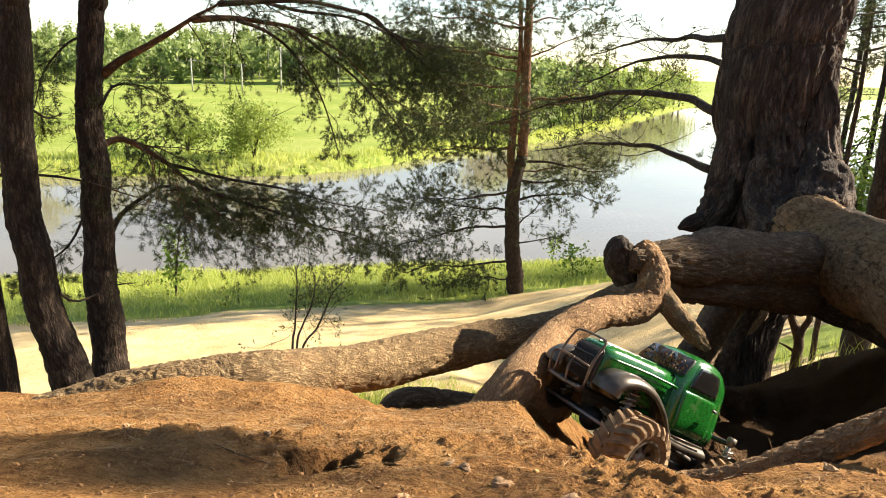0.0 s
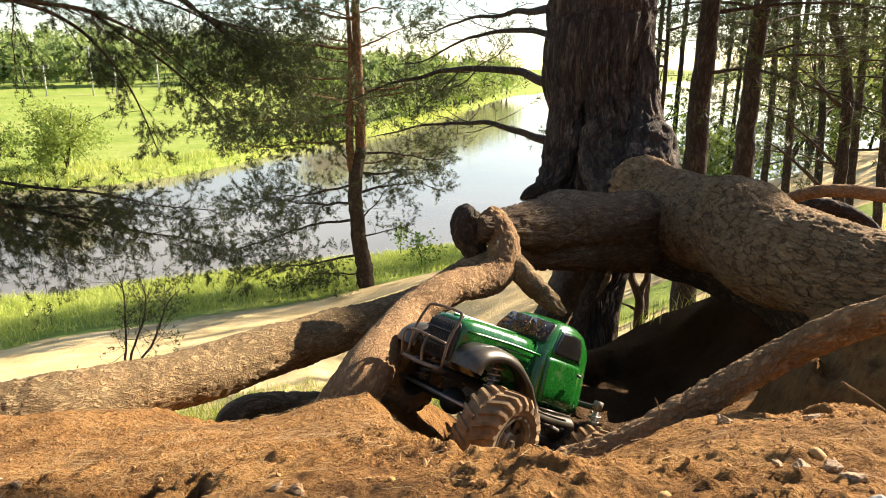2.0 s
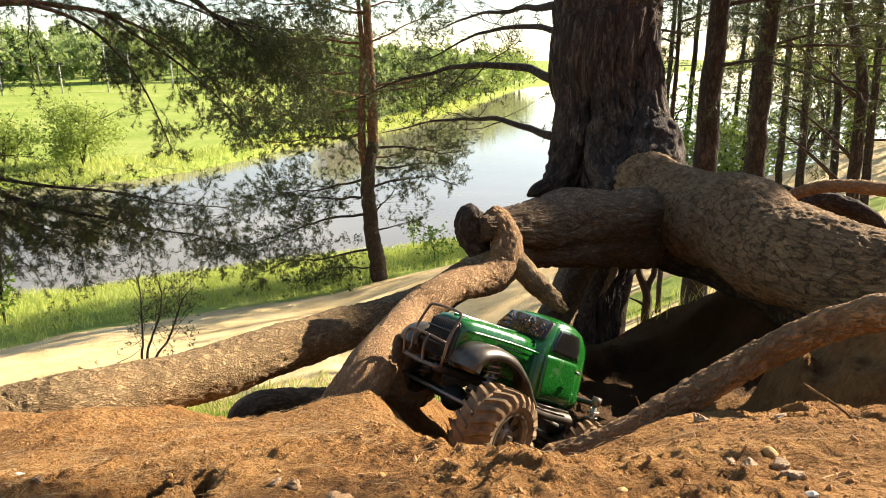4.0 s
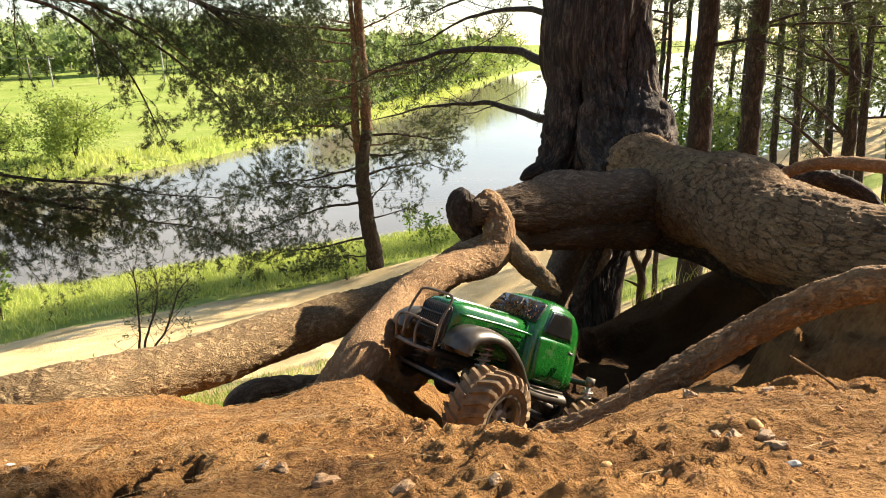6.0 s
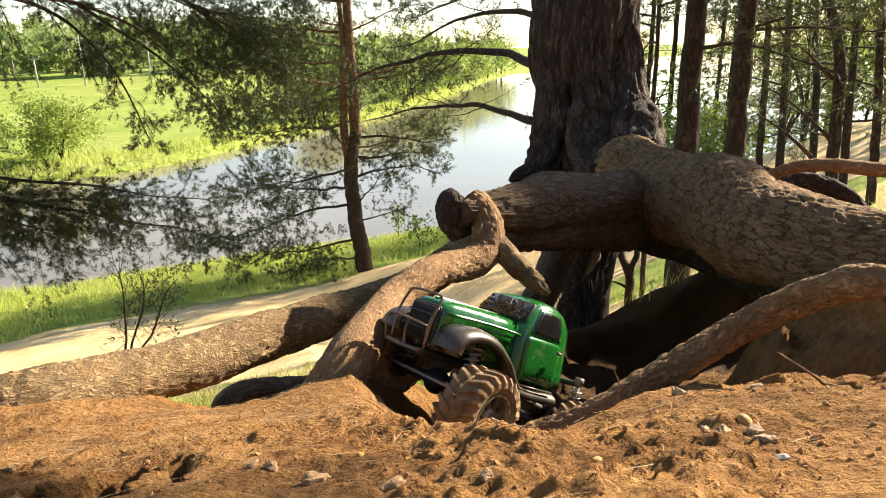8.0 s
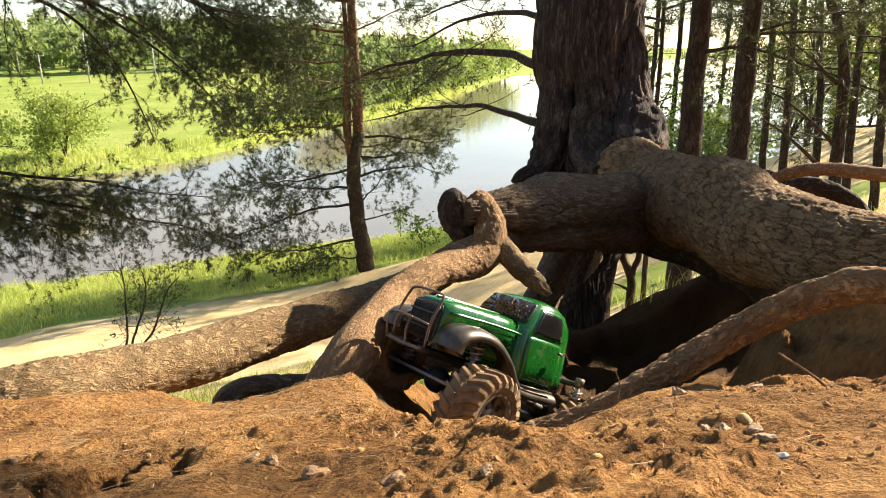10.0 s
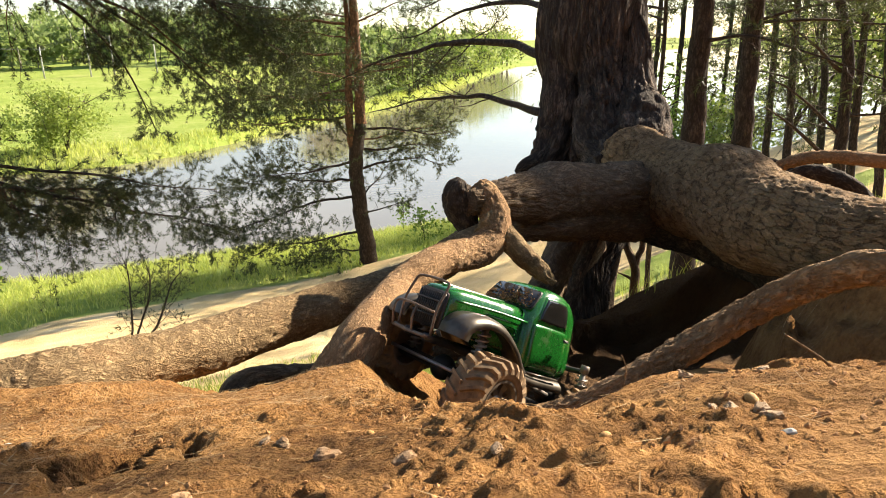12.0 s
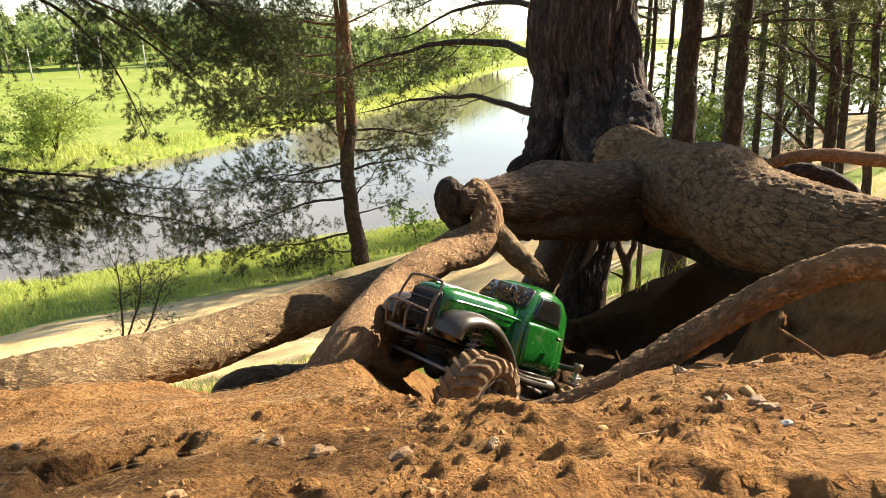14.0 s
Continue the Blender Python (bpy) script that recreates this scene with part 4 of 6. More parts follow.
young_pine = thing("pine_tree", "thin dark pine stem at the edge of the slope", "tree", group="pines on the bank")
rows = [(-2.7, 3.9, 2.5)] + to_ground([(-2.57, 3.71, -0.55), (-2.52, 3.63, -1.02), (-2.47, 3.55, -1.35), (-2.41, 3.49, -1.6), (-2.36, 3.4, -1.83), (-2.33, 3.36, -1.95)])
stem(young_pine, rows, np.linspace(0.035, 0.065, len(rows)), BARK_PINE, 28, 0.03, 9)
for k in range(6):
    a, z = k * 2.2, -0.6 + 0.45 * k
    s = np.array([-2.6, 3.8, z])
    e = s + np.array([math.cos(a) * 0.9, math.sin(a) * 0.9, -0.1])
    limb(young_pine, [s, s * 0.5 + e * 0.5 + (0, 0, 0.05), e], 0.012, 0.003, rng, 0.4, 0.07, 5, 0.08, 16, 0.05, 0.003, 0.2)

# the pine at the foot of the slope
foot = np.array([2.52, 18.9, height(2.52, 18.9)])
RIGHT, AWAY = np.array([0.991, -0.132, 0]), np.array([0.132, 0.991, 0])
mid_pine = thing("pine_tree", "tall pine with forked orange upper stem on the sand", "tree", foot)
TRUNK_UP = [(0.03, -0.1, 0.28), (-0.02, 0.5, 0.24), (-0.13, 1.3, 0.22), (-0.21, 2.4, 0.20), (-0.20, 3.2, 0.19), (-0.03, 4.0, 0.15), (-0.02, 4.9, 0.14), (-0.06, 6.5, 0.12), (-0.08, 8.2, 0.10), (-0.12, 10.5, 0.08), (-0.10, 13.0, 0.04), (-0.05, 14.6, 0.015)]
FORK = [(-0.20, 3.0, 0.12), (-0.30, 3.5, 0.115), (-0.33, 4.1, 0.11), (-0.31, 4.9, 0.10), (-0.27, 5.6, 0.09), (-0.24, 6.4, 0.075), (-0.3, 7.8, 0.05), (-0.5, 9.6, 0.02)]
for rows, mat in ((TRUNK_UP[:6], BARK_PINE), (TRUNK_UP[5:], BARK_PINE_UPPER), (FORK, BARK_PINE_UPPER)):
    stem(mid_pine, [tuple(RIGHT * a + (0, 0, z)) for a, z, r in rows], [r for _, _, r in rows], mat, 20, 0.12, 12)
LEFT_LIMBS = [(2.9, -3.0, 0.0, -0.2), (3.4, -1.6, 0.1, 2.0), (2.0, -5.2, 0.15, -1.65), (1.0, -3.3, 0.1, -0.6), (0.5, -2.0, 0.1, -0.7), (2.45, -3.5, -0.1, 0.0), (4.3, -3.4, -0.15, -0.2), (5.0, -4.3, -0.1, -0.3), (5.9, -4.4, 0.1, -0.25), (6.6, -4.2, 0.1, 0.1), (7.4, -3.2, 0.05, 0.3), (8.6, -2.8, 0.1, 0.6), (12.2, -1.4, 0.1, 0.8)]
RIGHT_LIMBS = [(1.9, 1.15, 0.1, 1.0), (3.2, 2.5, 0.15, 0.0), (3.85, 2.6, 0.0, 0.0), (2.7, 2.6, 0.2, -0.1), (1.5, 1.3, 0.0, 0.3), (5.5, 2.8, 0.1, 0.15), (6.7, 2.0, 0.1, 0.5), (7.5, 2.0, 0.1, 0.4), (8.4, 2.1, 0.1, 0.8), (12.4, 1.4, 0.1, 0.8)]
for k, (h, reach, bow, drop) in enumerate(LEFT_LIMBS + RIGHT_LIMBS):
    side = np.interp(h, [z for _, z, _ in TRUNK_UP], [a for a, _, _ in TRUNK_UP])
    depth = rng.uniform(-0.8, 1.8)
    rows = [RIGHT * (side + reach * u) + AWAY * depth * u + np.array([0, 0, h + 4 * bow * u * (1 - u) + drop * u + rng.normal(scale=0.06)]) for u in (0, 0.25, 0.5, 0.75, 1)]
    limb(mid_pine, rows, 0.045 if abs(reach) > 2 else 0.03, 0.008, rng, 1.6 if reach < 0 else 1.1, 0.09 if reach < 0 else 0.14, 10 if reach < 0 else 7, 0.22, 28, 0.095, 0.015, 0.2, BARK_PINE if h < 4 else BARK_PINE_UPPER, sides=5)
for k in range(12):
    h, a = rng.uniform(3.5, 8.0), rng.uniform(0, 6.28)
    reach = 3.4 - 0.16 * h
    side = np.interp(h, [z for _, z, _ in TRUNK_UP], [t for t, _, _ in TRUNK_UP])
    rows = [RIGHT * (side + reach * u * math.cos(a)) + AWAY * reach * u * math.sin(a) + np.array([0, 0, h + 0.3 * u]) for u in (0, 0.35, 0.7, 1)]
    limb(mid_pine, rows, 0.03, 0.007, rng, 1.5, 0.12, 8, 0.24, 20, 0.125, 0.016, 0.25, BARK_PINE_UPPER, sides=5)

# the pines behind the old tree
def wood_pine(rows, r, seed, low, label, count=9, reach=1.6, tuft=0.16, dense=0.14):
    tree = thing("pine_tree", label, "tree", group="pines behind the old tree")
    rows = to_ground(rows)
    top = np.array(rows[0])
    rows = [tuple(top + (0.05, 0.1, 5.5)), tuple(top + (0, 0.05, 2.5))] + rows
    stem(tree, rows, np.linspace(r * 0.55, r * 1.08, len(rows)), BARK_PINE, 18, 0.1, seed)
    g = np.random.default_rng(seed)
    line = np.array(rows)[::-1]
    for k in range(count):
        z = g.uniform(low, rows[0][2] - 0.2)
        s = np.array([np.interp(z, line[:, 2], line[:, 0]), np.interp(z, line[:, 2], line[:, 1]), z])
        a, far = g.uniform(0, 6.28), reach * g.uniform(0.6, 1.2)
        e = s + np.array([math.cos(a) * far, math.sin(a) * far, g.uniform(-0.25, 0.25)])
        limb(tree, [s, s * 0.6 + e * 0.4 + (0, 0, 0.08), e], 0.018, 0.004, g, 0.8, dense, 6, tuft, 16, tuft * 0.55, tuft * 0.06, 0.22, BARK_TWIG, sides=5)
    return tree


wood_pine([(3.14, 4.6, 0.62), (3.15, 4.62, 0.32), (3.15, 4.63, -0.08), (3.14, 4.61, -0.49), (3.11, 4.57, -0.87), (3.05, 4.48, -1.42), (2.96, 4.31, -2.01)], 0.098, 31, -0.3, "stout dark pine trunk behind the arching roots", 34, 1.8, 0.12, 0.11)
wood_pine([(4.39, 5.65, 0.77), (4.41, 5.68, 0.39), (4.42, 5.69, -0.11), (4.4, 5.66, -0.62), (4.37, 5.61, -1.15), (4.26, 5.45, -2.01), (4.12, 5.33, -2.54)], 0.1, 32, -0.4, "reddish brown pine trunk behind the arching roots", 32, 2.0, 0.13, 0.12)
wood_pine([(7.74, 9.1, 1.09), (7.78, 9.11, 0.62), (7.84, 9.08, -0.35), (7.83, 9.02, -1.2), (7.79, 8.91, -1.98), (7.71, 8.72, -2.93)], 0.065, 33, -1.5, "thin straight pine among others", 17, 1.8, 0.17, 0.14)
wood_pine([(9.4, 11.6, 1.39), (9.5, 11.6, 0.29), (9.53, 11.56, -0.76), (9.47, 11.41, -2.27), (9.4, 11.23, -3.26)], 0.07, 34, -1.8, "thin straight pine among others", 8, 1.7, 0.2, 0.17)
forked = wood_pine([(6.4, 6.97, 0.84), (6.5, 6.92, 0.35), (6.6, 6.83, -0.09), (6.63, 6.78, -0.61), (6.59, 6.68, -1.46), (6.55, 6.55, -2.12)], 0.075, 35, -1.2, "forked grey pine with bare slanting limbs", 14, 1.7, 0.16, 0.14)
wood_pine([(8.74, 8.87, 1.07), (8.82, 8.85, 0.12), (8.84, 8.81, -0.79), (8.79, 8.68, -1.91), (8.7, 8.53, -2.78)], 0.065, 36, -1.5, "thin straight pine among others", 16, 1.9, 0.18, 0.15)
wood_pine([(7.88, 7.62, 0.92), (7.96, 7.59, 0.1), (8.0, 7.49, -0.91), (7.97, 7.4, -1.66), (7.91, 7.25, -2.41)], 0.06, 37, -1.2, "thin straight pine among others", 18, 1.9, 0.17, 0.14)
wood_pine([(4.43, 7.22, 0.73), (4.46, 7.24, 0.14), (4.45, 7.23, -0.43), (4.41, 7.19, -1.07), (4.36, 7.09, -1.73)], 0.03, 38, -0.8, "slim young pine with dark stem", 18, 1.2, 0.14, 0.12)
wood_pine([(10.67, 11.83, 1.42), (10.79, 11.81, 0.17), (10.88, 11.69, -0.91), (10.84, 11.5, -2.48), (10.76, 11.27, -3.62)], 0.08, 39, -2.0, "thin straight pine among others", 7, 2.0, 0.2, 0.18)
for rows in ([(6.69, 6.76, -1.27), (6.52, 6.76, -1.06), (6.24, 6.85, -0.82), (5.96, 6.92, -0.59), (5.65, 6.99, -0.45)], [(6.58, 6.84, -0.41), (6.27, 6.82, -0.18), (5.93, 6.82, 0.04), (5.49, 6.87, 0.26)], [(6.15, 6.44, -1.33), (5.89, 6.49, -1.1), (5.61, 6.55, -0.9), (5.34, 6.57, -0.76)]):
    limb(forked, rows, 0.03, 0.007, rng, 0.8, 0.22, 2, 0.1, 6, 0.06, 0.005, 0.3, BARK_TWIG)
for k, (x, y, r) in enumerate(((23.3, 24.0, 0.15), (24.0, 27.6, 0.14), (17.8, 27.6, 0.13), (26.0, 21.5, 0.14), (16.4, 27.2, 0.12), (22.5, 17.4, 0.13), (19.8, 26.2, 0.11), (25.0, 26.0, 0.13), (19.5, 28.2, 0.11), (20.5, 28.0, 0.11), (24.0, 21.0, 0.11), (14.4, 28.4, 0.09), (28.0, 24.0, 0.12), (21.9, 27.9, 0.08))):
    g = height(x, y)
    wood_pine([(x + 0.1, y, 3.0), (x, y, g + 2.0), (x, y, g + 0.3)], r, 60 + k, g + 0.6, "thin pine further back in the wood", 20 if k < 8 else 17, 3.2, 0.28 if k < 8 else 0.36, 0.24 if k < 8 else 0.3)

# unseen pines added on the slope above; their crowns shade the tree and the ground
for k, (x, y, top, low, count) in enumerate(((7.6, 0.1, 8.5, 4.2, 24), (4.7, -2.4, 8.5, 4.0, 10))):
    g = height(x, y)
    tree = thing("pine_tree", "unseen tall pine with a broad dark crown, added on the upper slope for shade", "tree", group="pines on the upper slope")
    stem(tree, [(x, y, g - 0.15), (x + 0.05, y, g + 3), (x, y + 0.05, g + 7), (x, y, top)], (0.2, 0.17, 0.13, 0.03), BARK_PINE, 20, 0.12, 80 + k)
    gen = np.random.default_rng(90 + k)
    for j in range(count):
        z = gen.uniform(low, top - 0.4)
        a, far = gen.uniform(0, 6.28), ((2.5, 1.9)[k] - 0.15 * z) * gen.uniform(0.7, 1.2)
        s = np.array([x, y, z])
        e = s + np.array([math.cos(a) * far, math.sin(a) * far, 0.3])
        limb(tree, [s, s * 0.5 + e * 0.5 + (0, 0, 0.1), e], 0.03, 0.006, gen, 1.0, 0.13, 7, 0.25, 16, 0.13, 0.022, 0.2, BARK_PINE_UPPER, sides=5)

    if k == 0:
        # limbs set in the sun's path to shade foreground, hollow and left root
        limb(tree, [(7.6, 0.1, 5.0), (8.6, 1.6, 4.6), (8.36, 3.0, 4.12), (7.73, 3.04, 3.90), (7.08, 3.22, 3.78)], 0.012, 0.003, gen, 0.20, 0.028, 5, 0.05, 14, 0.05, 0.009, 0.865, BARK_PINE_UPPER, sides=5)
        limb(tree, [(7.6, 0.1, 1.9), (6.5, 2.5, 1.5), (5.7, 3.05, 1.25), (5.25, 3.3, 1.12), (4.85, 3.45, 1.0)], 0.03, 0.006, gen, 0.30, 0.020, 7, 0.06, 16, 0.05, 0.010, 0.70, BARK_PINE_UPPER, sides=5)
        limb(tree, [(7.6, 0.1, 2.5), (6.3, 2.3, 2.0), (5.2, 2.65, 1.7), (4.45, 2.9, 1.5), (3.85, 3.02, 1.38)], 0.03, 0.006, gen, 0.28, 0.010, 9, 0.06, 18, 0.05, 0.012, 0.70, BARK_PINE_UPPER, sides=5)

# unseen wood added behind, on the rising slope, to hold back skylight
for k, (x, y) in enumerate(((-5.5, -3.2), (-2.2, -5.0), (1.2, -4.4), (-8.5, 0.2), (3.6, -6.5), (-4.6, -7.5))):
    g = height(x, y)
    tree = thing("pine_tree", "unseen dense pine added on the rising slope to block skylight", "tree", group="pines on the upper slope")
    stem(tree, [(x, y, g - 0.15), (x + 0.05, y, g + 3), (x, y + 0.05, g + 6), (x, y, g + 9)], (0.2, 0.17, 0.13, 0.03), BARK_PINE, 14, 0.25, 180 + k)
    gen = np.random.default_rng(190 + k)
    for j in range(9):
        z = g + gen.uniform(0.8, 8.6)
        a, far = gen.uniform(0, 6.28), (3.0 - 0.25 * (z - g)) * gen.uniform(0.7, 1.2)
        s = np.array([x, y, z])
        e = s + np.array([math.cos(a) * far, math.sin(a) * far, 0.2])
        limb(tree, [s, s * 0.5 + e * 0.5 + (0, 0, 0.1), e], 0.03, 0.006, gen, 1.2, 0.2, 6, 0.3, 9, 0.18, 0.05, 0.15, BARK_PINE_UPPER, sides=5)

# bare thin shrub behind the long root
shrub = thing("shrub", "thin many-stemmed shrub with sparse reddish twigs", "shrub")
for rows in ([(-1.29, 5.86, -2.5), (-1.28, 5.93, -2.32), (-1.28, 6.02, -2.1), (-1.28, 6.09, -1.89), (-1.3, 6.12, -1.77)], [(-1.25, 5.86, -2.51), (-1.21, 5.96, -2.29), (-1.14, 6.04, -2.12), (-1.11, 6.1, -1.94), (-1.13, 6.14, -1.82)], [(-1.21, 5.85, -2.56), (-1.08, 5.98, -2.32), (-1.0, 6.05, -2.14), (-0.94, 6.11, -2.01), (-0.84, 6.16, -1.9)]):
    rows = [(rows[0][0], rows[0][1], height(rows[0][0], rows[0][1]) - 0.05)] + rows
    limb(shrub, rows, 0.014, 0.004, rng, 0.5, 0.055, 5, 0.05, 10, 0.03, 0.006, 0.35, BARK_TWIG)


# ---- the toy truck in the hollow ----
def car_paint():
    m, n, l, b = material("green_car_paint")
    co = n.new("ShaderNodeTexCoord").outputs["Object"]
    dust = noise_node(n, l, co, 38, 6, 0.7)
    fleck = noise_node(n, l, co, 420, 2, 0.5)
    r = ramp(n, [(0.57, (0, 0, 0)), (0.72, (1, 1, 1))])
    l.new(dust.outputs["Fac"], r.inputs[0])
    fr = ramp(n, [(0.4, (0.004, 0.085, 0.010)), (0.65, (0.010, 0.145, 0.020))])
    l.new(fleck.outputs["Fac"], fr.inputs[0])
    l.new(mix_color(n, l, calc(n, l, "MULTIPLY", r.outputs[0], 0.16), fr.outputs[0], (0.20, 0.13, 0.06)), b.inputs["Base Color"])
    l.new(calc(n, l, "MULTIPLY_ADD", r.outputs[0], 0.35, 0.22), b.inputs["Roughness"])
    b.inputs["Metallic"].default_value = 0.0
    b.inputs["Coat Weight"].default_value, b.inputs["Coat Roughness"].default_value = 0.7, 0.06
    return m


PAINT = car_paint()
TYRE = plain("dusty_tyre_rubber", (0.24, 0.152, 0.078), 0.95, 0, 0.65, 70, 0.0016)
RIM = plain("dull_chrome", (0.22, 0.18, 0.14), 0.38, 0.5, 0.5, 60)
BLACK = plain("black_plastic", (0.022, 0.020, 0.018), 0.5, 0, 0.4, 90, 0.0003)
CHROME = plain("scuffed_chrome", (0.075, 0.062, 0.048), 0.34, 0.55, 0.8, 55)
GLASS = plain("dusty_tinted_window", (0.016, 0.015, 0.014), 0.10, 0, 0.7, 45, coat=0.3)
STEEL = plain("worn_steel", (0.30, 0.27, 0.24), 0.4, 0.8, 0.4, 80)
BARS = plain("worn_brown_steel", (0.17, 0.115, 0.08), 0.5, 0.6, 0.6, 90)

truck = thing("toy_truck", "muddy green radio-controlled pickup toy with big knobbly tyres", "toy truck")
truck.matrix_world = pose(0.2278, 0.9703, -0.5085) @ Matrix.Rotation(radians(202.7), 4, "Z") @ Matrix.Rotation(radians(-28.5), 4, "Y") @ Matrix.Rotation(radians(3.5), 4, "X")


def loft(sections, power=4.0, ring=28):
    """A body of rounded cross-sections: rows of x, half width below, half width above, z below, z above."""
    bm = bmesh.new()
    rings = []
    for x, wb, wt, z0, z1 in sections:
        row = []
        for k in range(ring):
            a = 2 * math.pi * k / ring
            c, s = math.cos(a), math.sin(a)
            py = math.copysign(abs(c) ** (2 / power), c)
            pz = math.copysign(abs(s) ** (2 / power), s)
            h = (pz + 1) / 2
            row.append(bm.verts.new((x, py * (wb + (wt - wb) * h), z0 + (z1 - z0) * h)))
        rings.append(row)
    for a, b in zip(rings, rings[1:]):
        for k in range(ring):
            bm.faces.new((a[k], a[(k + 1) % ring], b[(k + 1) % ring], b[k]))
    bm.faces.new(rings[0][::-1])
    bm.faces.new(rings[-1])
    bmesh.ops.recalc_face_normals(bm, faces=bm.faces)
    return bm


def plate(corners, thick, axis, bevel=0.003):
    """A slab from a flat outline, thickened along a direction, its edges rounded."""
    bm = bmesh.new()
    f = bm.faces.new([bm.verts.new(c) for c in corners])
    out = bmesh.ops.extrude_face_region(bm, geom=[f])
    bmesh.ops.translate(bm, vec=Vector(axis) * thick, verts=[v for v in out["geom"] if isinstance(v, bmesh.types.BMVert)])
    bmesh.ops.recalc_face_normals(bm, faces=bm.faces)
    bmesh.ops.bevel(bm, geom=bm.edges[:], offset=bevel, segments=2, affect="EDGES")
    return bm


def rounded(points, radius, seg=4):
    """Corners of a flat outline, rounded."""
    out = []
    n = len(points)
    for k in range(n):
        p, a, b = Vector(points[k]), Vector(points[k - 1]), Vector(points[(k + 1) % n])
        p0, p1 = p + (a - p).normalized() * radius, p + (b - p).normalized() * radius
        for s in range(seg + 1):
            t = s / seg
            out.append((1 - t) ** 2 * p0 + 2 * t * (1 - t) * p + t * t * p1)
    return out


def rod(points, r, sides=8, name="rod", mat=None, parent=None, label="", smooth=14):
    pts = spline(points, smooth) if len(points) > 2 and smooth else np.array(points, float)
    h = Heap()
    h.tube(pts, r, sides)
    return piece(name, h.mesh(name, mat), parent, label)


CAB = [(-0.098, 0.070, 0.058, 0.034, 0.126), (-0.104, 0.078, 0.061, 0.032, 0.131), (-0.112, 0.081, 0.061, 0.032, 0.146), (-0.125, 0.082, 0.060, 0.032, 0.165), (-0.138, 0.082, 0.060, 0.032, 0.175), (-0.16, 0.082, 0.061, 0.032, 0.179), (-0.185, 0.082, 0.061, 0.032, 0.178), (-0.205, 0.081, 0.060, 0.032, 0.172), (-0.220, 0.079, 0.058, 0.033, 0.160), (-0.228, 0.074, 0.053, 0.038, 0.145), (-0.231, 0.066, 0.045, 0.046, 0.130)]


def cab_side(x, z):
    """Half width of the cab at a place on its side."""
    xs = [-c[0] for c in CAB]
    wb, wt, z0, z1 = (np.interp(-x, xs, [c[k] for c in CAB]) for k in (1, 2, 3, 4))
    h = min(max((z - z0) / (z1 - z0), 0.0), 1.0)
    p = min(abs(2 * h - 1), 0.999) ** (5.5 / 2)
    return math.sqrt(1 - p * p) ** (2 / 5.5) * (wb + (wt - wb) * h)


def side_patch(corners, side, proud, soft, n=12):
    """A thin panel that follows the cab's side: four corners x, z; soft rounds them."""
    bm = bmesh.new()
    grid = {}
    for layer in (0, 1):
        for a in range(n + 1):
            for b in range(n + 1):
                u, v = 2 * a / n - 1, 2 * b / n - 1
                u, v = u * math.sqrt(1 - soft * v * v / 2), v * math.sqrt(1 - soft * u * u / 2)
                s0, t0 = (u + 1) / 2, (v + 1) / 2
                x, z = (sum(w * c[k] for w, c in zip(((1 - s0) * (1 - t0), s0 * (1 - t0), s0 * t0, (1 - s0) * t0), corners)) for k in (0, 1))
                grid[layer, a, b] = bm.verts.new((x, side * (cab_side(x, z) + (proud if layer else -0.002)), z))
    for a in range(n):
        for b in range(n):
            bm.faces.new((grid[1, a, b], grid[1, a + 1, b], grid[1, a + 1, b + 1], grid[1, a, b + 1]))
    rim_line = [(a, 0) for a in range(n)] + [(n, b) for b in range(n)] + [(a, n) for a in range(n, 0, -1)] + [(0, b) for b in range(n, 0, -1)]
    for p, q in zip(rim_line, rim_line[1:] + rim_line[:1]):
        bm.faces.new((grid[1, *p], grid[1, *q], grid[0, *q], grid[0, *p]))
    bmesh.ops.recalc_face_normals(bm, faces=bm.faces)
    return bm


hood = part("hood", loft([(0.056, 0.036, 0.030, 0.066, 0.118), (0.052, 0.040, 0.035, 0.062, 0.123), (0.03, 0.042, 0.038, 0.058, 0.127), (-0.02, 0.048, 0.044, 0.055, 0.130), (-0.07, 0.056, 0.050, 0.052, 0.132), (-0.106, 0.064, 0.056, 0.050, 0.133)], 4.5), PAINT, truck)
cab = part("cab", loft(CAB, 5.5, 36), PAINT, truck)
part("ridge", plate(rounded([(0.05, 0.0, 0.1285), (-0.10, 0.0, 0.1345), (-0.10, 0.0, 0.130), (0.05, 0.0, 0.122)], 0.001, 2), 0.003, (0, 1, 0), 0.0008), PAINT, hood)
# one wide pane in front, one on each side
part("screen_seal", plate(rounded([(-0.1050, -0.0585, 0.1330), (-0.1050, 0.0585, 0.1330), (-0.1290, 0.0535, 0.1695), (-0.1290, -0.0535, 0.1695)], 0.008), 0.0016, (0.83, 0, 0.56), 0.0005), BLACK, cab)
for a, b in ((-0.0560, -0.0022), (0.0022, 0.0560)):
    wide = 0.914
    part("windscreen", plate(rounded([(-0.1050, a, 0.1355), (-0.1050, b, 0.1355), (-0.1272, b * wide, 0.1685), (-0.1272, a * wide, 0.1685)], 0.006), 0.0030, (0.83, 0, 0.56), 0.0006), GLASS, cab, "dark dusty glass")
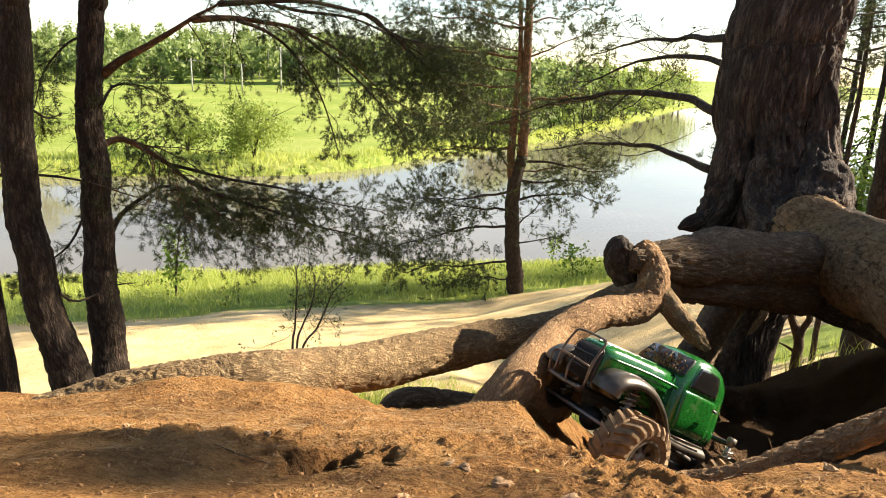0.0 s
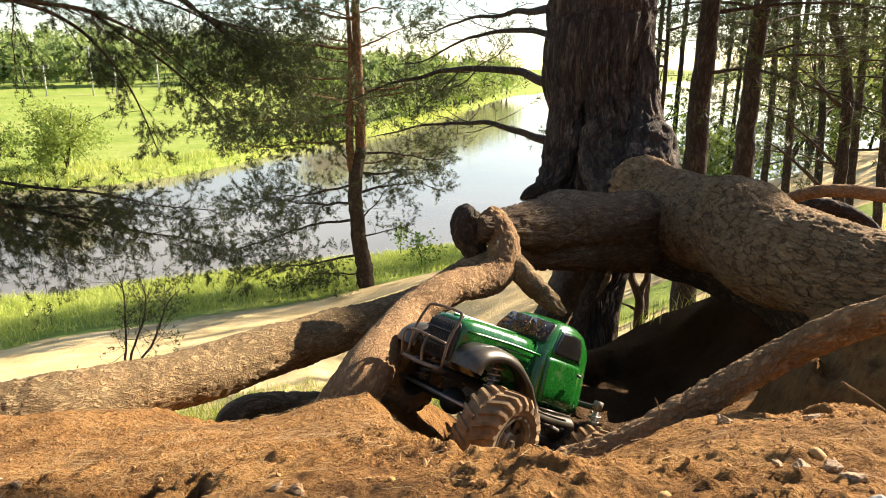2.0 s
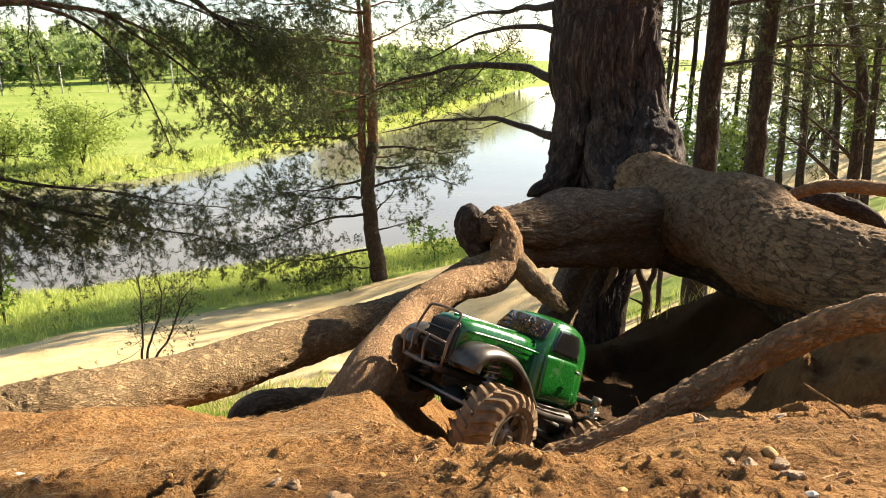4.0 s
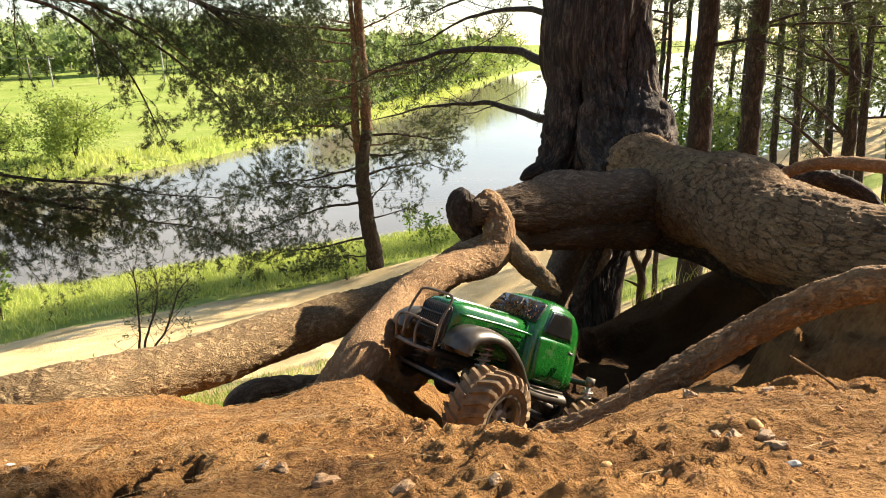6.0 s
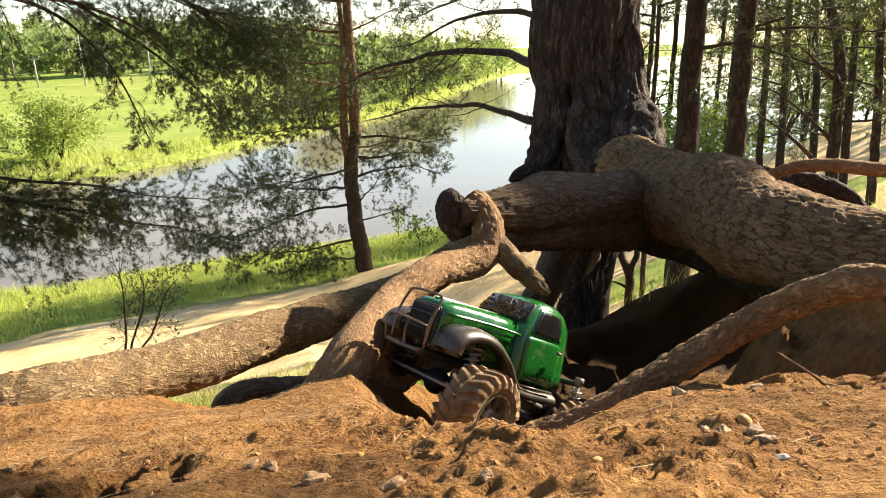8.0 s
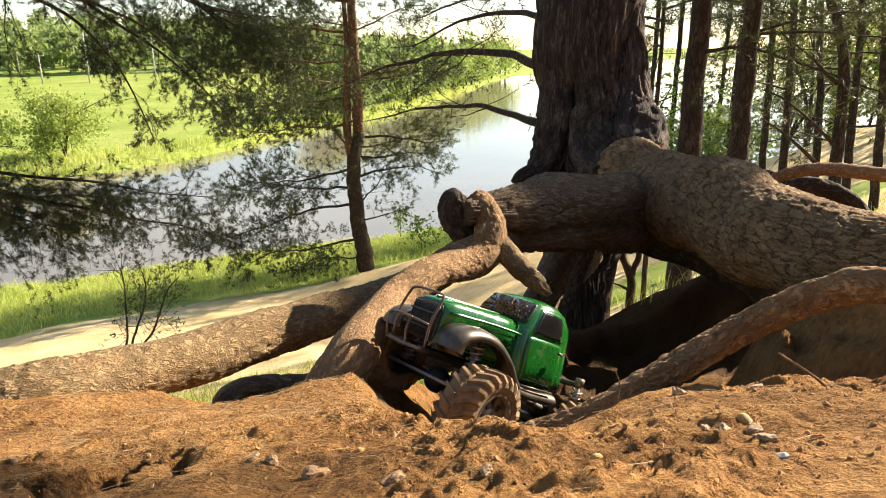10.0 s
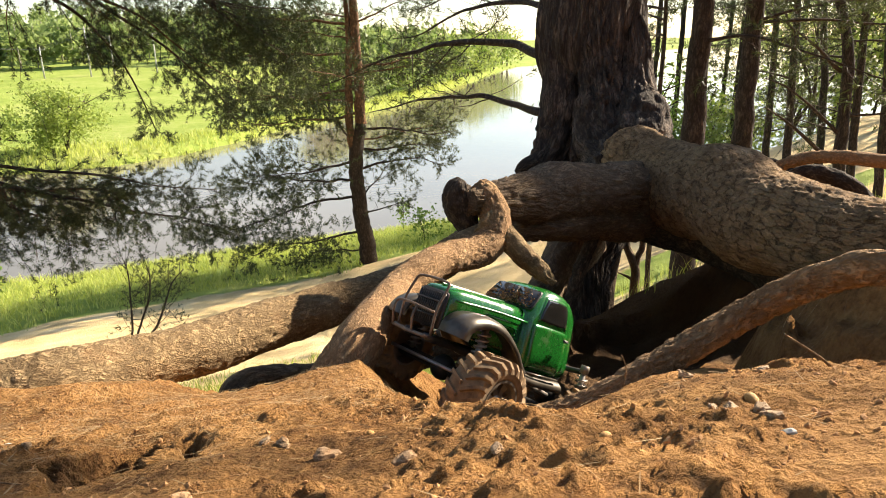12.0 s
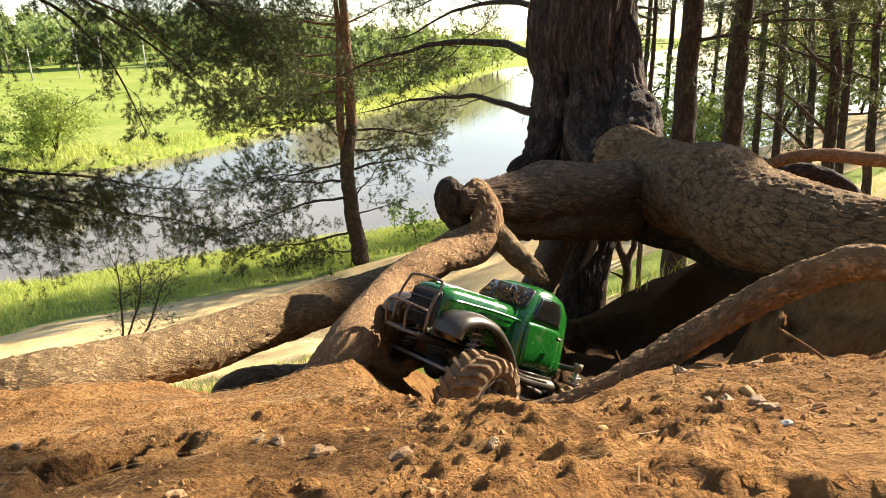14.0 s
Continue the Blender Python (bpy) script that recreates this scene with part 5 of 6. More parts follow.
for s in (1, -1):
    part("side_window", side_patch([(-0.121, 0.122), (-0.196, 0.122), (-0.190, 0.1615), (-0.137, 0.1625)], s, 0.0012, 0.30), GLASS, cab, "dark dusty glass")
    part("window_frame", side_patch([(-0.117, 0.1185), (-0.200, 0.1185), (-0.194, 0.1655), (-0.134, 0.1665)], s, 0.0005, 0.30), PAINT, cab)
    door = part("door", side_patch([(-0.112, 0.040), (-0.200, 0.040), (-0.202, 0.1155), (-0.112, 0.1155)], s, 0.0014, 0.12), PAINT, truck)
    part("handle", plate(rounded([(-0.180, s * 0.0815, 0.100), (-0.193, s * 0.0815, 0.100), (-0.193, s * 0.0812, 0.105), (-0.180, s * 0.0812, 0.105)], 0.0015), 0.004, (0, s, 0), 0.0007), BLACK, door, "black handle")
    rod([(-0.111, s * 0.0805, 0.034), (-0.200, s * 0.0805, 0.034)], 0.0022, 8, "sill", CHROME, truck)
    for k in range(3):
        part("louvre", plate(rounded([(-0.02, s * 0.0445, 0.083 + 0.009 * k), (-0.088, s * 0.0570, 0.083 + 0.009 * k), (-0.088, s * 0.0565, 0.087 + 0.009 * k), (-0.02, s * 0.044, 0.087 + 0.009 * k)], 0.0015, 2), 0.0035, (0, s, 0), 0.0009), PAINT, hood)
    rod([(0.045, s * 0.042, 0.108), (-0.04, s * 0.051, 0.112), (-0.10, s * 0.062, 0.112)], 0.0022, 8, "moulding", PAINT, hood)
    # fender that sweeps down into the running board
    run = spline([(0.064, 0.058), (0.060, 0.074), (0.044, 0.088), (0.012, 0.095), (-0.025, 0.090), (-0.065, 0.068), (-0.092, 0.042), (-0.118, 0.029), (-0.165, 0.026), (-0.215, 0.027)], 44)
    v, q = [], []
    tan = np.gradient(run, axis=0)
    tan /= np.linalg.norm(tan, axis=1)[:, None]
    section = [(0.046, 0.004), (0.070, 0.006), (0.086, 0.004), (0.096, -0.002), (0.101, -0.012), (0.098, -0.012), (0.092, -0.004), (0.083, 0.0005), (0.069, 0.002), (0.046, 0.0)]
    for (px, pz), (tx, tz) in zip(run, tan):
        grow = 1.0 if px > -0.1 else 0.86
        for a, b in section:
            v.append((px + tz * b * (-1 if tx < 0 else 1) * -1, s * a * grow, pz + abs(tx) * b))
    m_ = len(section)
    for a in range(len(run) - 1):
        for b in range(m_):
            quad = (a * m_ + b, a * m_ + (b + 1) % m_, (a + 1) * m_ + (b + 1) % m_, (a + 1) * m_ + b)
            q.append(quad if s < 0 else quad[::-1])
    piece("fender", mesh_of("fender", v, np.array(q), CHROME), truck, "scuffed dark fender and running board")
# grille
grille = part("grille", plate(rounded([(0.0565, -0.037, 0.056), (0.0565, 0.037, 0.056), (0.0545, 0.033, 0.116), (0.0545, -0.033, 0.116)], 0.008), 0.004, (1, 0, 0), 0.001), BLACK, truck, "black slatted grille")
for k in range(13):
    y = -0.030 + 0.005 * k
    part("slat", plate([(0.0605, y - 0.0012, 0.060), (0.0605, y + 0.0012, 0.060), (0.0585, y + 0.0011, 0.112), (0.0585, y - 0.0011, 0.112)], 0.0035, (1, 0, 0), 0.0005), BLACK, grille)
for z in (0.074, 0.098):
    rod([(0.0645, -0.032, z), (0.0645, 0.032, z)], 0.0014, 6, "bar", BLACK, grille)
# bull bar
guard = rod([(0.084, -0.042, 0.042), (0.087, 0.0, 0.041), (0.084, 0.042, 0.042)], 0.0030, 10, "bull_bar", BARS, truck, "bent brown steel bull bar")
for pts in (
    [(0.074, 0.041, 0.044), (0.078, 0.041, 0.085), (0.070, 0.040, 0.120), (0.066, 0.034, 0.129), (0.065, 0.0, 0.131), (0.066, -0.034, 0.129), (0.070, -0.040, 0.120), (0.078, -0.041, 0.085), (0.074, -0.041, 0.044)],
    [(0.086, -0.040, 0.042), (0.094, -0.040, 0.066), (0.092, -0.039, 0.080), (0.088, -0.020, 0.083), (0.084, 0.010, 0.082), (0.079, 0.038, 0.080)],
    [(0.087, 0.010, 0.042), (0.092, 0.008, 0.064), (0.086, 0.004, 0.083)],
    [(0.074, 0.041, 0.044), (0.084, 0.042, 0.042)],
    [(0.074, -0.041, 0.044), (0.084, -0.042, 0.042)],
    [(0.050, 0.024, 0.042), (0.086, 0.030, 0.042)],
    [(0.050, -0.024, 0.042), (0.086, -0.030, 0.042)],
):
    rod(pts, 0.0022, 8, "bar", BARS, guard, smooth=30 if len(pts) > 2 else 0)
# chassis
for s in (1, -1):
    rod([(0.07, s * 0.024, 0.040), (-0.10, s * 0.024, 0.034), (-0.27, s * 0.024, 0.036)], 0.007, 6, "chassis_rail", BLACK, truck)
    rod([(-0.02, s * 0.030, -0.006), (-0.13, s * 0.026, 0.016)], 0.004, 8, "link", STEEL, truck)
    rod([(-0.25, s * 0.030, 0.0), (-0.14, s * 0.026, 0.016)], 0.004, 8, "link", STEEL, truck)
    for x in (0.004, -0.262):
        top, low = ((x - 0.02, s * 0.062, 0.086), (x, s * 0.076, 0.008)) if x > -0.1 else ((-0.262, s * 0.084, 0.064), (-0.270, s * 0.080, -0.022))
        shock = rod([low, top], 0.0050, 12, "shock", STEEL, truck, "coil spring shock absorber")
        rod([Vector(low).lerp(Vector(top), t / 90) + Vector((math.cos(t * 0.62), math.sin(t * 0.62), 0)) * 0.0095 for t in range(4, 80)], 0.0019, 5, "spring", STEEL, shock, smooth=0)
        rod([Vector(top) + Vector((0, 0, -0.004)), Vector(top) + Vector((0, 0, 0.010))], 0.0080, 12, "cap", RIM, shock)
rod([(-0.262, -0.082, 0.062), (-0.262, -0.04, 0.058), (-0.262, 0.04, 0.058), (-0.262, 0.082, 0.062)], 0.005, 8, "shock_tower", BLACK, truck)
for x in (0.0, -0.265):
    axle = rod([(x, -0.10, 0.11 * x), (x, 0.10, 0.11 * x)], 0.009, 10, "axle", BLACK, truck)
    bm = bmesh.new()
    bmesh.ops.create_uvsphere(bm, u_segments=14, v_segments=10, radius=0.021, matrix=pose(x, 0.012, 0))
    part("gear_housing", bm, BLACK, axle)
rod([(0.042, -0.092, 0.006), (0.042, 0.092, 0.006)], 0.003, 8, "steering_rod", STEEL, truck)


def lathe(profile, ring):
    """A body turned about the y axis: rows of y, radius, closed."""
    v, q, n = [], [], len(profile)
    for k in range(ring):
        a = 2 * math.pi * k / ring
        v += [(r * math.cos(a), y, r * math.sin(a)) for y, r in profile]
    for k in range(ring):
        for j in range(n):
            q.append((k * n + j, k * n + (j + 1) % n, ((k + 1) % ring) * n + (j + 1) % n, ((k + 1) % ring) * n + j))
    return np.array(v), np.array(q)


def wheel_meshes():
    """Rim with round holes, and a tyre with slanting paddles."""
    R, W_, r_in = 0.0635, 0.029, 0.0345
    h = Heap()
    prof = [(-W_, 0.040), (-W_ - 0.0015, 0.047), (-W_ + 0.002, 0.054), (-W_ + 0.008, 0.0575), (0, 0.0585), (W_ - 0.008, 0.0575), (W_ - 0.002, 0.054), (W_ + 0.0015, 0.047), (W_, 0.040), (W_ - 0.003, r_in), (-W_ + 0.003, r_in)]
    v, q = lathe(prof, 72)
    h.add(v, q)
    lugs = []
    for s in (1, -1):
        rows = []
        for j in range(6):
            t = j / 5
            y = s * (0.002 + (W_ + 0.001) * t)
            a = 0.24 * t
            top = R - 0.0035 * t**3 - (0.006 if j == 5 else 0)
            low = 0.056 - (0.010 if j >= 4 else 0)
            wide = 0.050 + 0.012 * t
            rows.append([(rad * math.cos(a + d), y, rad * math.sin(a + d)) for rad, d in ((low, -wide), (top, -wide * 0.72), (top, wide * 0.72), (low, wide))])
        qq = [(4 * j + b, 4 * j + (b + 1) % 4, 4 * j + 4 + (b + 1) % 4, 4 * j + 4 + b) for j in range(5) for b in range(4)] + [(0, 3, 2, 1), (20, 21, 22, 23)]
        qq = np.array(qq)
        lugs.append(mesh_of("lug", np.array(rows).reshape(-1, 3), qq if s < 0 else qq[:, ::-1], TYRE, False))
    tyre = h.mesh("tyre", TYRE, False)
    g = Heap()
    v, q = lathe([(-0.026, r_in), (0.027, r_in), (0.0285, 0.037), (0.0285, 0.0335), (0.024, 0.031), (0.014, 0.030), (-0.026, 0.031)], 48)
    g.add(v, q)
    # disc with eight holes
    spokes = 8
    for k in range(spokes):
        a = 2 * math.pi * k / spokes
        wd = 0.0042
        c, s_ = math.cos(a), math.sin(a)
        vv = []
        for rad, wide, y0, y1 in ((0.012, 0.0052, 0.012, 0.020), (0.021, wd, 0.010, 0.017), (0.0305, 0.0075, 0.010, 0.018)):
            for d, y in ((-wide, y0), (wide, y0), (wide, y1), (-wide, y1)):
                vv.append((rad * c - d * s_, y, rad * s_ + d * c))
        qq = [(4 * j + b, 4 * j + (b + 1) % 4, 4 * j + 4 + (b + 1) % 4, 4 * j + 4 + b) for j in range(2) for b in range(4)]
        g.add(vv, np.array(qq))
    v, q = lathe([(0.0, 0.002), (0.021, 0.002), (0.0225, 0.010), (0.020, 0.0135), (0.0, 0.0135)], 24)
    g.add(v, q)
    v, q = lathe([(0.02, 0.0005), (0.029, 0.0005), (0.029, 0.0045), (0.02, 0.005)], 6)
    g.add(v, q)
    v, q = lathe([(0.002, 0.001), (0.006, 0.001), (0.006, 0.031), (0.002, 0.031)], 32)
    g.add(v, q)
    return g.mesh("wheel", RIM, False), tyre, lugs


RIM_ME, TYRE_ME, LUG_ME = wheel_meshes()
for x, y, z, turn in ((0.0, 0.118, -0.018, 8), (0.0, -0.118, 0.010, 8), (-0.265, 0.112, -0.034, 0), (-0.265, -0.112, -0.028, 0)):
    m = pose(x, y, z, 0, 0, turn) @ (Matrix.Identity(4) if y > 0 else Matrix.Rotation(math.pi, 4, "Z")) @ Matrix.Scale(1.09, 4)
    rim = piece("wheel", RIM_ME, truck, "dull silver wheel with round holes", m @ Matrix.Rotation(x * 7 + 0.3, 4, "Y"))
    tyre = piece("tyre", TYRE_ME, truck, "mud-caked knobbly tyre", m)
    for k in range(22):
        for side in (0, 1):
            piece("lug", LUG_ME[side], tyre, "", Matrix.Rotation(-2 * math.pi * (k + (0.5 if side == 0 else 0)) / 22, 4, "Y"))
# dry litter caught on the windscreen and the bonnet
gen = np.random.default_rng(77)
litter, n = Heap(), 230
along, across = np.abs(gen.normal(0, 0.35, n)).clip(0, 1), gen.normal(0.002, 0.024, n).clip(-0.05, 0.05)
for u, y in zip(along, across):
    at = np.array([-0.1010 - 0.0235 * u, y, 0.1375 + 0.0335 * u])
    turn = np.array(Euler(tuple(gen.normal(0, 0.9, 3))).to_matrix())
    a, b = gen.uniform(0.0015, 0.0045), gen.uniform(0.0010, 0.0022)
    flake = np.array([(-a, 0, 0), (0, -b, 0.0005), (a, 0, 0), (0, b, 0.0007), (0, 0, -0.0005)]) @ turn.T + at
    litter.add(flake, None, np.array([(0, 1, 2), (0, 2, 3), (0, 4, 1), (1, 4, 2), (2, 4, 3), (3, 4, 0)]))
LITTER = leaf_material("dry_leaf_litter", (0.13, 0.06, 0.025), (0.27, 0.14, 0.06), (0.42, 0.26, 0.13), 0.1, 0.85)
leaf_litter = tagged(new("leaf_litter", litter.mesh("leaf_litter", LITTER, False)), "dry brown leaf crumbs lying on the truck's windscreen", "leaf litter", kind="stuff")
leaf_litter.matrix_world = truck.matrix_world.copy()


# ---- the far bank: meadow trees, woods, poles ----
def crown(heap, centre, size, lumps, leaves, leaf, gen):
    """A crown of many small leaves gathered in lumps, with gaps between them."""
    c = gen.normal(size=(lumps, 3))
    c /= np.linalg.norm(c, axis=1)[:, None]
    c *= gen.uniform(0.35, 0.85, lumps)[:, None]
    pick = gen.integers(0, lumps, leaves)
    p = c[pick] + gen.normal(scale=0.19, size=(leaves, 3)) * gen.uniform(0.6, 1.3, lumps)[pick][:, None]
    p = p * np.asarray(size) + np.asarray(centre)
    a, b = gen.normal(size=(leaves, 3)), gen.normal(size=(leaves, 3))
    a /= np.linalg.norm(a, axis=1)[:, None]
    b -= a * (a * b).sum(1)[:, None]
    b /= np.linalg.norm(b, axis=1)[:, None]
    s = leaf * gen.uniform(0.6, 1.3, leaves)[:, None]
    v = np.stack([p - a * s, p - b * s * 0.55, p + a * s, p + b * s * 0.55], 1).reshape(-1, 3)
    heap.add(v, np.arange(4 * leaves).reshape(-1, 4))


def leafy_tree(name, x, y, tall, wide, leaf, count, mat, seed, label, category, group="", stems=3):
    g = np.random.default_rng(seed)
    z = height(x, y)
    tree = thing(name, label, category, (x, y, z), group)
    for k in range(stems):
        a = g.uniform(0, 6.28)
        tip = np.array([math.cos(a) * wide * 0.3, math.sin(a) * wide * 0.3, tall * g.uniform(0.65, 0.9)])
        h = Heap()
        h.tube(spline([(0, 0, -0.15), tip * (0.15, 0.15, 0.35), tip * (0.6, 0.6, 0.7), tip], 10), np.linspace(tall * 0.014, tall * 0.004, 10), 6)
        for j in range(7):
            t = g.uniform(0.35, 0.95)
            s = tip * t
            h.tube(np.array([s, s + g.normal(size=3) * wide * 0.14 + (0, 0, tall * 0.08)]), np.array([tall * 0.006, tall * 0.002]), 4)
        piece("stem", h.mesh("stem", BARK_TWIG), tree)
    c = Heap()
    crown(c, (0, 0, tall * 0.52), (wide * 0.52, wide * 0.52, tall * 0.5), 26, count, leaf, g)
    piece("crown", c.mesh("crown", mat, False), tree)
    return tree


leafy_tree("willow_tree", -14.6, 56.5, 5.0, 7.2, 0.12, 5600, LEAF_WILLOW, 1, "pale green many-stemmed willow on the far bank", "tree", stems=5)
leafy_tree("willow_tree", -20.5, 58.0, 4.2, 5.0, 0.14, 2200, LEAF_WILLOW, 2, "low yellow-green willow bush on the far bank", "tree", stems=4)
leafy_tree("bush", -24.0, 54.0, 3.2, 6.0, 0.12, 1400, LEAF_BRIGHT, 3, "low bright bush at the water's edge", "bush", "bushes on the far bank")
leafy_tree("bush", -29.5, 50.5, 4.0, 6.5, 0.13, 1400, LEAF_WILLOW, 4, "low bright bush at the water's edge", "bush", "bushes on the far bank")
gen = np.random.default_rng(17)
for k in range(27):
    t = k / 26
    x = 6 + 72 * t**1.3 + gen.uniform(-1.5, 1.5)
    y = np.interp(x, FAR_X, FAR_Y) + gen.uniform(2.5, 13)
    leafy_tree("bush", x, y, gen.uniform(3.2, 6.5) + 7 * t, gen.uniform(5, 9) + 7 * t, 0.24 + 0.12 * t, 950, (LEAF_BRIGHT, LEAF_WILLOW, LEAF_WOOD)[k % 3], 10 + k, "leafy green bush along the far bank", "bush", "bushes along the far bank")
for k in range(15):
    a, d = radians(27 + 1.9 * k + gen.uniform(-1, 1)), gen.uniform(26, 36)
    leafy_tree("bush", math.sin(a) * d, math.cos(a) * d, gen.uniform(3.0, 6.5), gen.uniform(4, 6.0), 0.09, 1500, (LEAF_BRIGHT, LEAF_WOOD, LEAF_WILLOW)[k % 3], 70 + k, "leafy green bush beyond the pines", "bush", "bushes beyond the pines")
leafy_tree("sapling", -7.6, 19.6, 2.6, 0.9, 0.07, 420, LEAF_BRIGHT, 41, "slim bright green sapling in the grass", "sapling", "saplings", 1)
leafy_tree("sapling", 5.2, 27.5, 1.5, 0.7, 0.06, 200, LEAF_BRIGHT, 42, "small bright green sapling by the water", "sapling", "saplings", 1)
leafy_tree("sapling", 4.9, 22.0, 1.3, 1.6, 0.06, 420, LEAF_BRIGHT, 43, "low leafy shrub in the grass", "sapling", "saplings", 2)

gen = np.random.default_rng(21)
woods, wood_stems = Heap(), Heap()
for k in range(600):
    if k >= 430:
        a = radians(gen.uniform(-46, 12))
        d = gen.uniform(250, 420)
    elif k < 310:
        a = radians(gen.uniform(-46, 34))
        d = gen.uniform(172, 250)
    else:
        a = radians(gen.uniform(12, 62))
        d = gen.uniform(110, 240)
    x, y = math.sin(a) * d, math.cos(a) * d
    if y < np.interp(x, FAR_X, FAR_Y) + 10:
        continue
    z, tall = float(lie(x, y)[0]), gen.uniform(7.0, 12)
    crown(woods, (x, y, z + tall * 0.5), (tall * 0.34, tall * 0.34, tall * 0.52), 14, 300, 0.66, gen)
    wood_stems.tube(np.array([(x, y, z - 0.3), (x + 0.2, y, z + tall * 0.8)]), np.array([0.16, 0.06]), 5)
tagged(new("far_woods", woods.mesh("far_woods", LEAF_WOOD, False)), "mixed green woods along the edge of the meadow", "woods", kind="stuff")
PALE = plain("pale_birch_bark", (0.27, 0.25, 0.21), 0.8)
tagged(new("far_wood_stems", wood_stems.mesh("far_wood_stems", PALE)), "pale stems of the far woods", "woods", kind="stuff")

CONCRETE = plain("pole_concrete", (0.46, 0.44, 0.41), 0.8, 0, 0.15, 3)
WIRE = plain("dark_wire", (0.12, 0.12, 0.12), 0.6)
poles = []
for x, y, tall in ((-31.6, 146.5, 9.2), (-27.9, 149.0, 7.4), (-39.2, 144.7, 5.6), (-48.5, 142.0, 6.4), (-20.5, 152.0, 8.0)):
    g = height(x, y)
    pole = thing("utility_pole", "pale concrete power pole at the edge of the meadow", "utility pole", (x, y, g), "power poles")
    h = Heap()
    h.tube([(0, 0, -0.3), (0, 0, tall)], [0.16, 0.10], 10)
    piece("pole", h.mesh("pole", CONCRETE), pole)
    h = Heap()
    h.tube([(-0.9, 0, tall - 0.5), (0.9, 0, tall - 0.5)], 0.06, 6)
    piece("crossarm", h.mesh("crossarm", CONCRETE), pole)
    for s in (-0.8, 0, 0.8):
        h = Heap()
        h.tube([(s, 0, tall - 0.5), (s, 0, tall - 0.2)], 0.05, 6)
        piece("insulator", h.mesh("insulator", CONCRETE), pole)
    poles.append((x, y, g + tall - 0.2))
poles.sort()
for k in range(3):
    h = Heap()
    line = []
    for a, b in zip(poles, poles[1:]):
        for t in np.linspace(0, 1, 7)[:-1]:
            line.append((a[0] + (b[0] - a[0]) * t + 0.8 * (k - 1), a[1] + (b[1] - a[1]) * t, a[2] + (b[2] - a[2]) * t - 2.0 * t * (1 - t)))
    line.append((poles[-1][0] + 0.8 * (k - 1), poles[-1][1], poles[-1][2]))
    h.tube(line, 0.02, 4)
    tagged(new("power_line", h.mesh("power_line", WIRE)), "thin power line strung between the poles", "cable", group="power lines")


# ---- grass ----
def blades(name, x, y, tall, wide, lean, mat, gen, label):
    n = len(x)
    z = rough(x, y, lie(x, y)) - 0.01
    a = gen.uniform(0, 6.28, n)
    h = tall * gen.uniform(0.5, 1.2, n)
    dx, dy = np.cos(a), np.sin(a)
    bend = gen.normal(scale=lean, size=(n, 2)) * h[:, None]
    p = np.stack([x, y, z], 1)
    side = np.stack([dx, dy, 0 * dx], 1) * wide / 2
    mid = p + np.stack([bend[:, 0] * 0.35, bend[:, 1] * 0.35, h * 0.6], 1)
    tip = p + np.stack([bend[:, 0], bend[:, 1], h], 1)
    v = np.stack([p - side, p + side, mid + side * 0.7, mid - side * 0.7, tip], 1).reshape(-1, 3)
    i = np.arange(n) * 5
    me = mesh_of(name, v, [np.stack([i, i + 1, i + 2, i + 3], 1), np.stack([i + 3, i + 2, i + 4], 1)], mat, False)
    return tagged(new(name, me), label, "grass", kind="stuff")


gen = np.random.default_rng(31)
n = 26000
x = gen.uniform(-17, 16, n)
s = 17.6 + 9.9 * gen.random(n) ** 0.85
keep = vnoise(np.stack([x, s, 0 * x], 1), 1.6, 9) + step(17.5, 20.0, s) * 1.3 > 0.1
x, s = x[keep], s[keep]
blades("tall_grass", x, s + 0.22 * x, 0.24, 0.026, 0.65, GRASS, gen, "tall bright grass along the near bank")
n = 8000
x = gen.uniform(-6, 2.0, n)
s = gen.uniform(6.2, 9.3, n)
keep = vnoise(np.stack([x, s, 0 * x], 1), 0.7, 10) > -0.3
blades("grass", x[keep], s[keep] + 0.22 * x[keep], 0.16, 0.009, 0.4, GRASS, gen, "sparse green grass on the sand")
n = 9000
x, y = gen.uniform(-2.6, 1.6, n), gen.uniform(5.4, 8.6, n)
blades("grass", x, y, 0.13, 0.009, 0.4, GRASS, gen, "fresh green grass at the foot of the slope")
n = 3200
x, y = gen.uniform(1.9, 9.0, n), gen.uniform(2.6, 8.2, n)
keep = vnoise(np.stack([x, y, 0 * x], 1), 0.9, 11) > 0.05
blades("grass", x[keep], y[keep], 0.17, 0.008, 0.4, GRASS, gen, "thin grass among the pines")
n = 9000
x = gen.uniform(-45, 40, n)
y = np.interp(x, FAR_X, FAR_Y) - 1.0 + 10 * gen.random(n) ** 1.6
blades("tall_grass", x, y, 0.5, 0.09, 0.5, GRASS, gen, "lush grass on the far bank")
n = 260
x, y = gen.uniform(1.35, 2.0, n), gen.uniform(2.15, 2.75, n)
blades("grass", x, y, 0.09, 0.004, 0.35, GRASS, gen, "thin green grass on the crest behind the roots")
n = 1600
x, y = gen.uniform(2.0, 3.6, n), gen.uniform(3.4, 5.2, n)
blades("grass", x, y, 0.12, 0.008, 0.45, GRASS, gen, "short green grass behind the roots of the old pine")
for tx, ty, cnt in ((2.08, 1.68, 40), (2.25, 3.05, 70), (2.6, 3.5, 70), (-1.7, 3.2, 120), (-2.3, 3.0, 120)):
    x, y = gen.normal(tx, 0.05, cnt), gen.normal(ty, 0.05, cnt)
    blades("grass_tuft", x, y, 0.16, 0.005, 0.45, GRASS, gen, "small tuft of green grass")


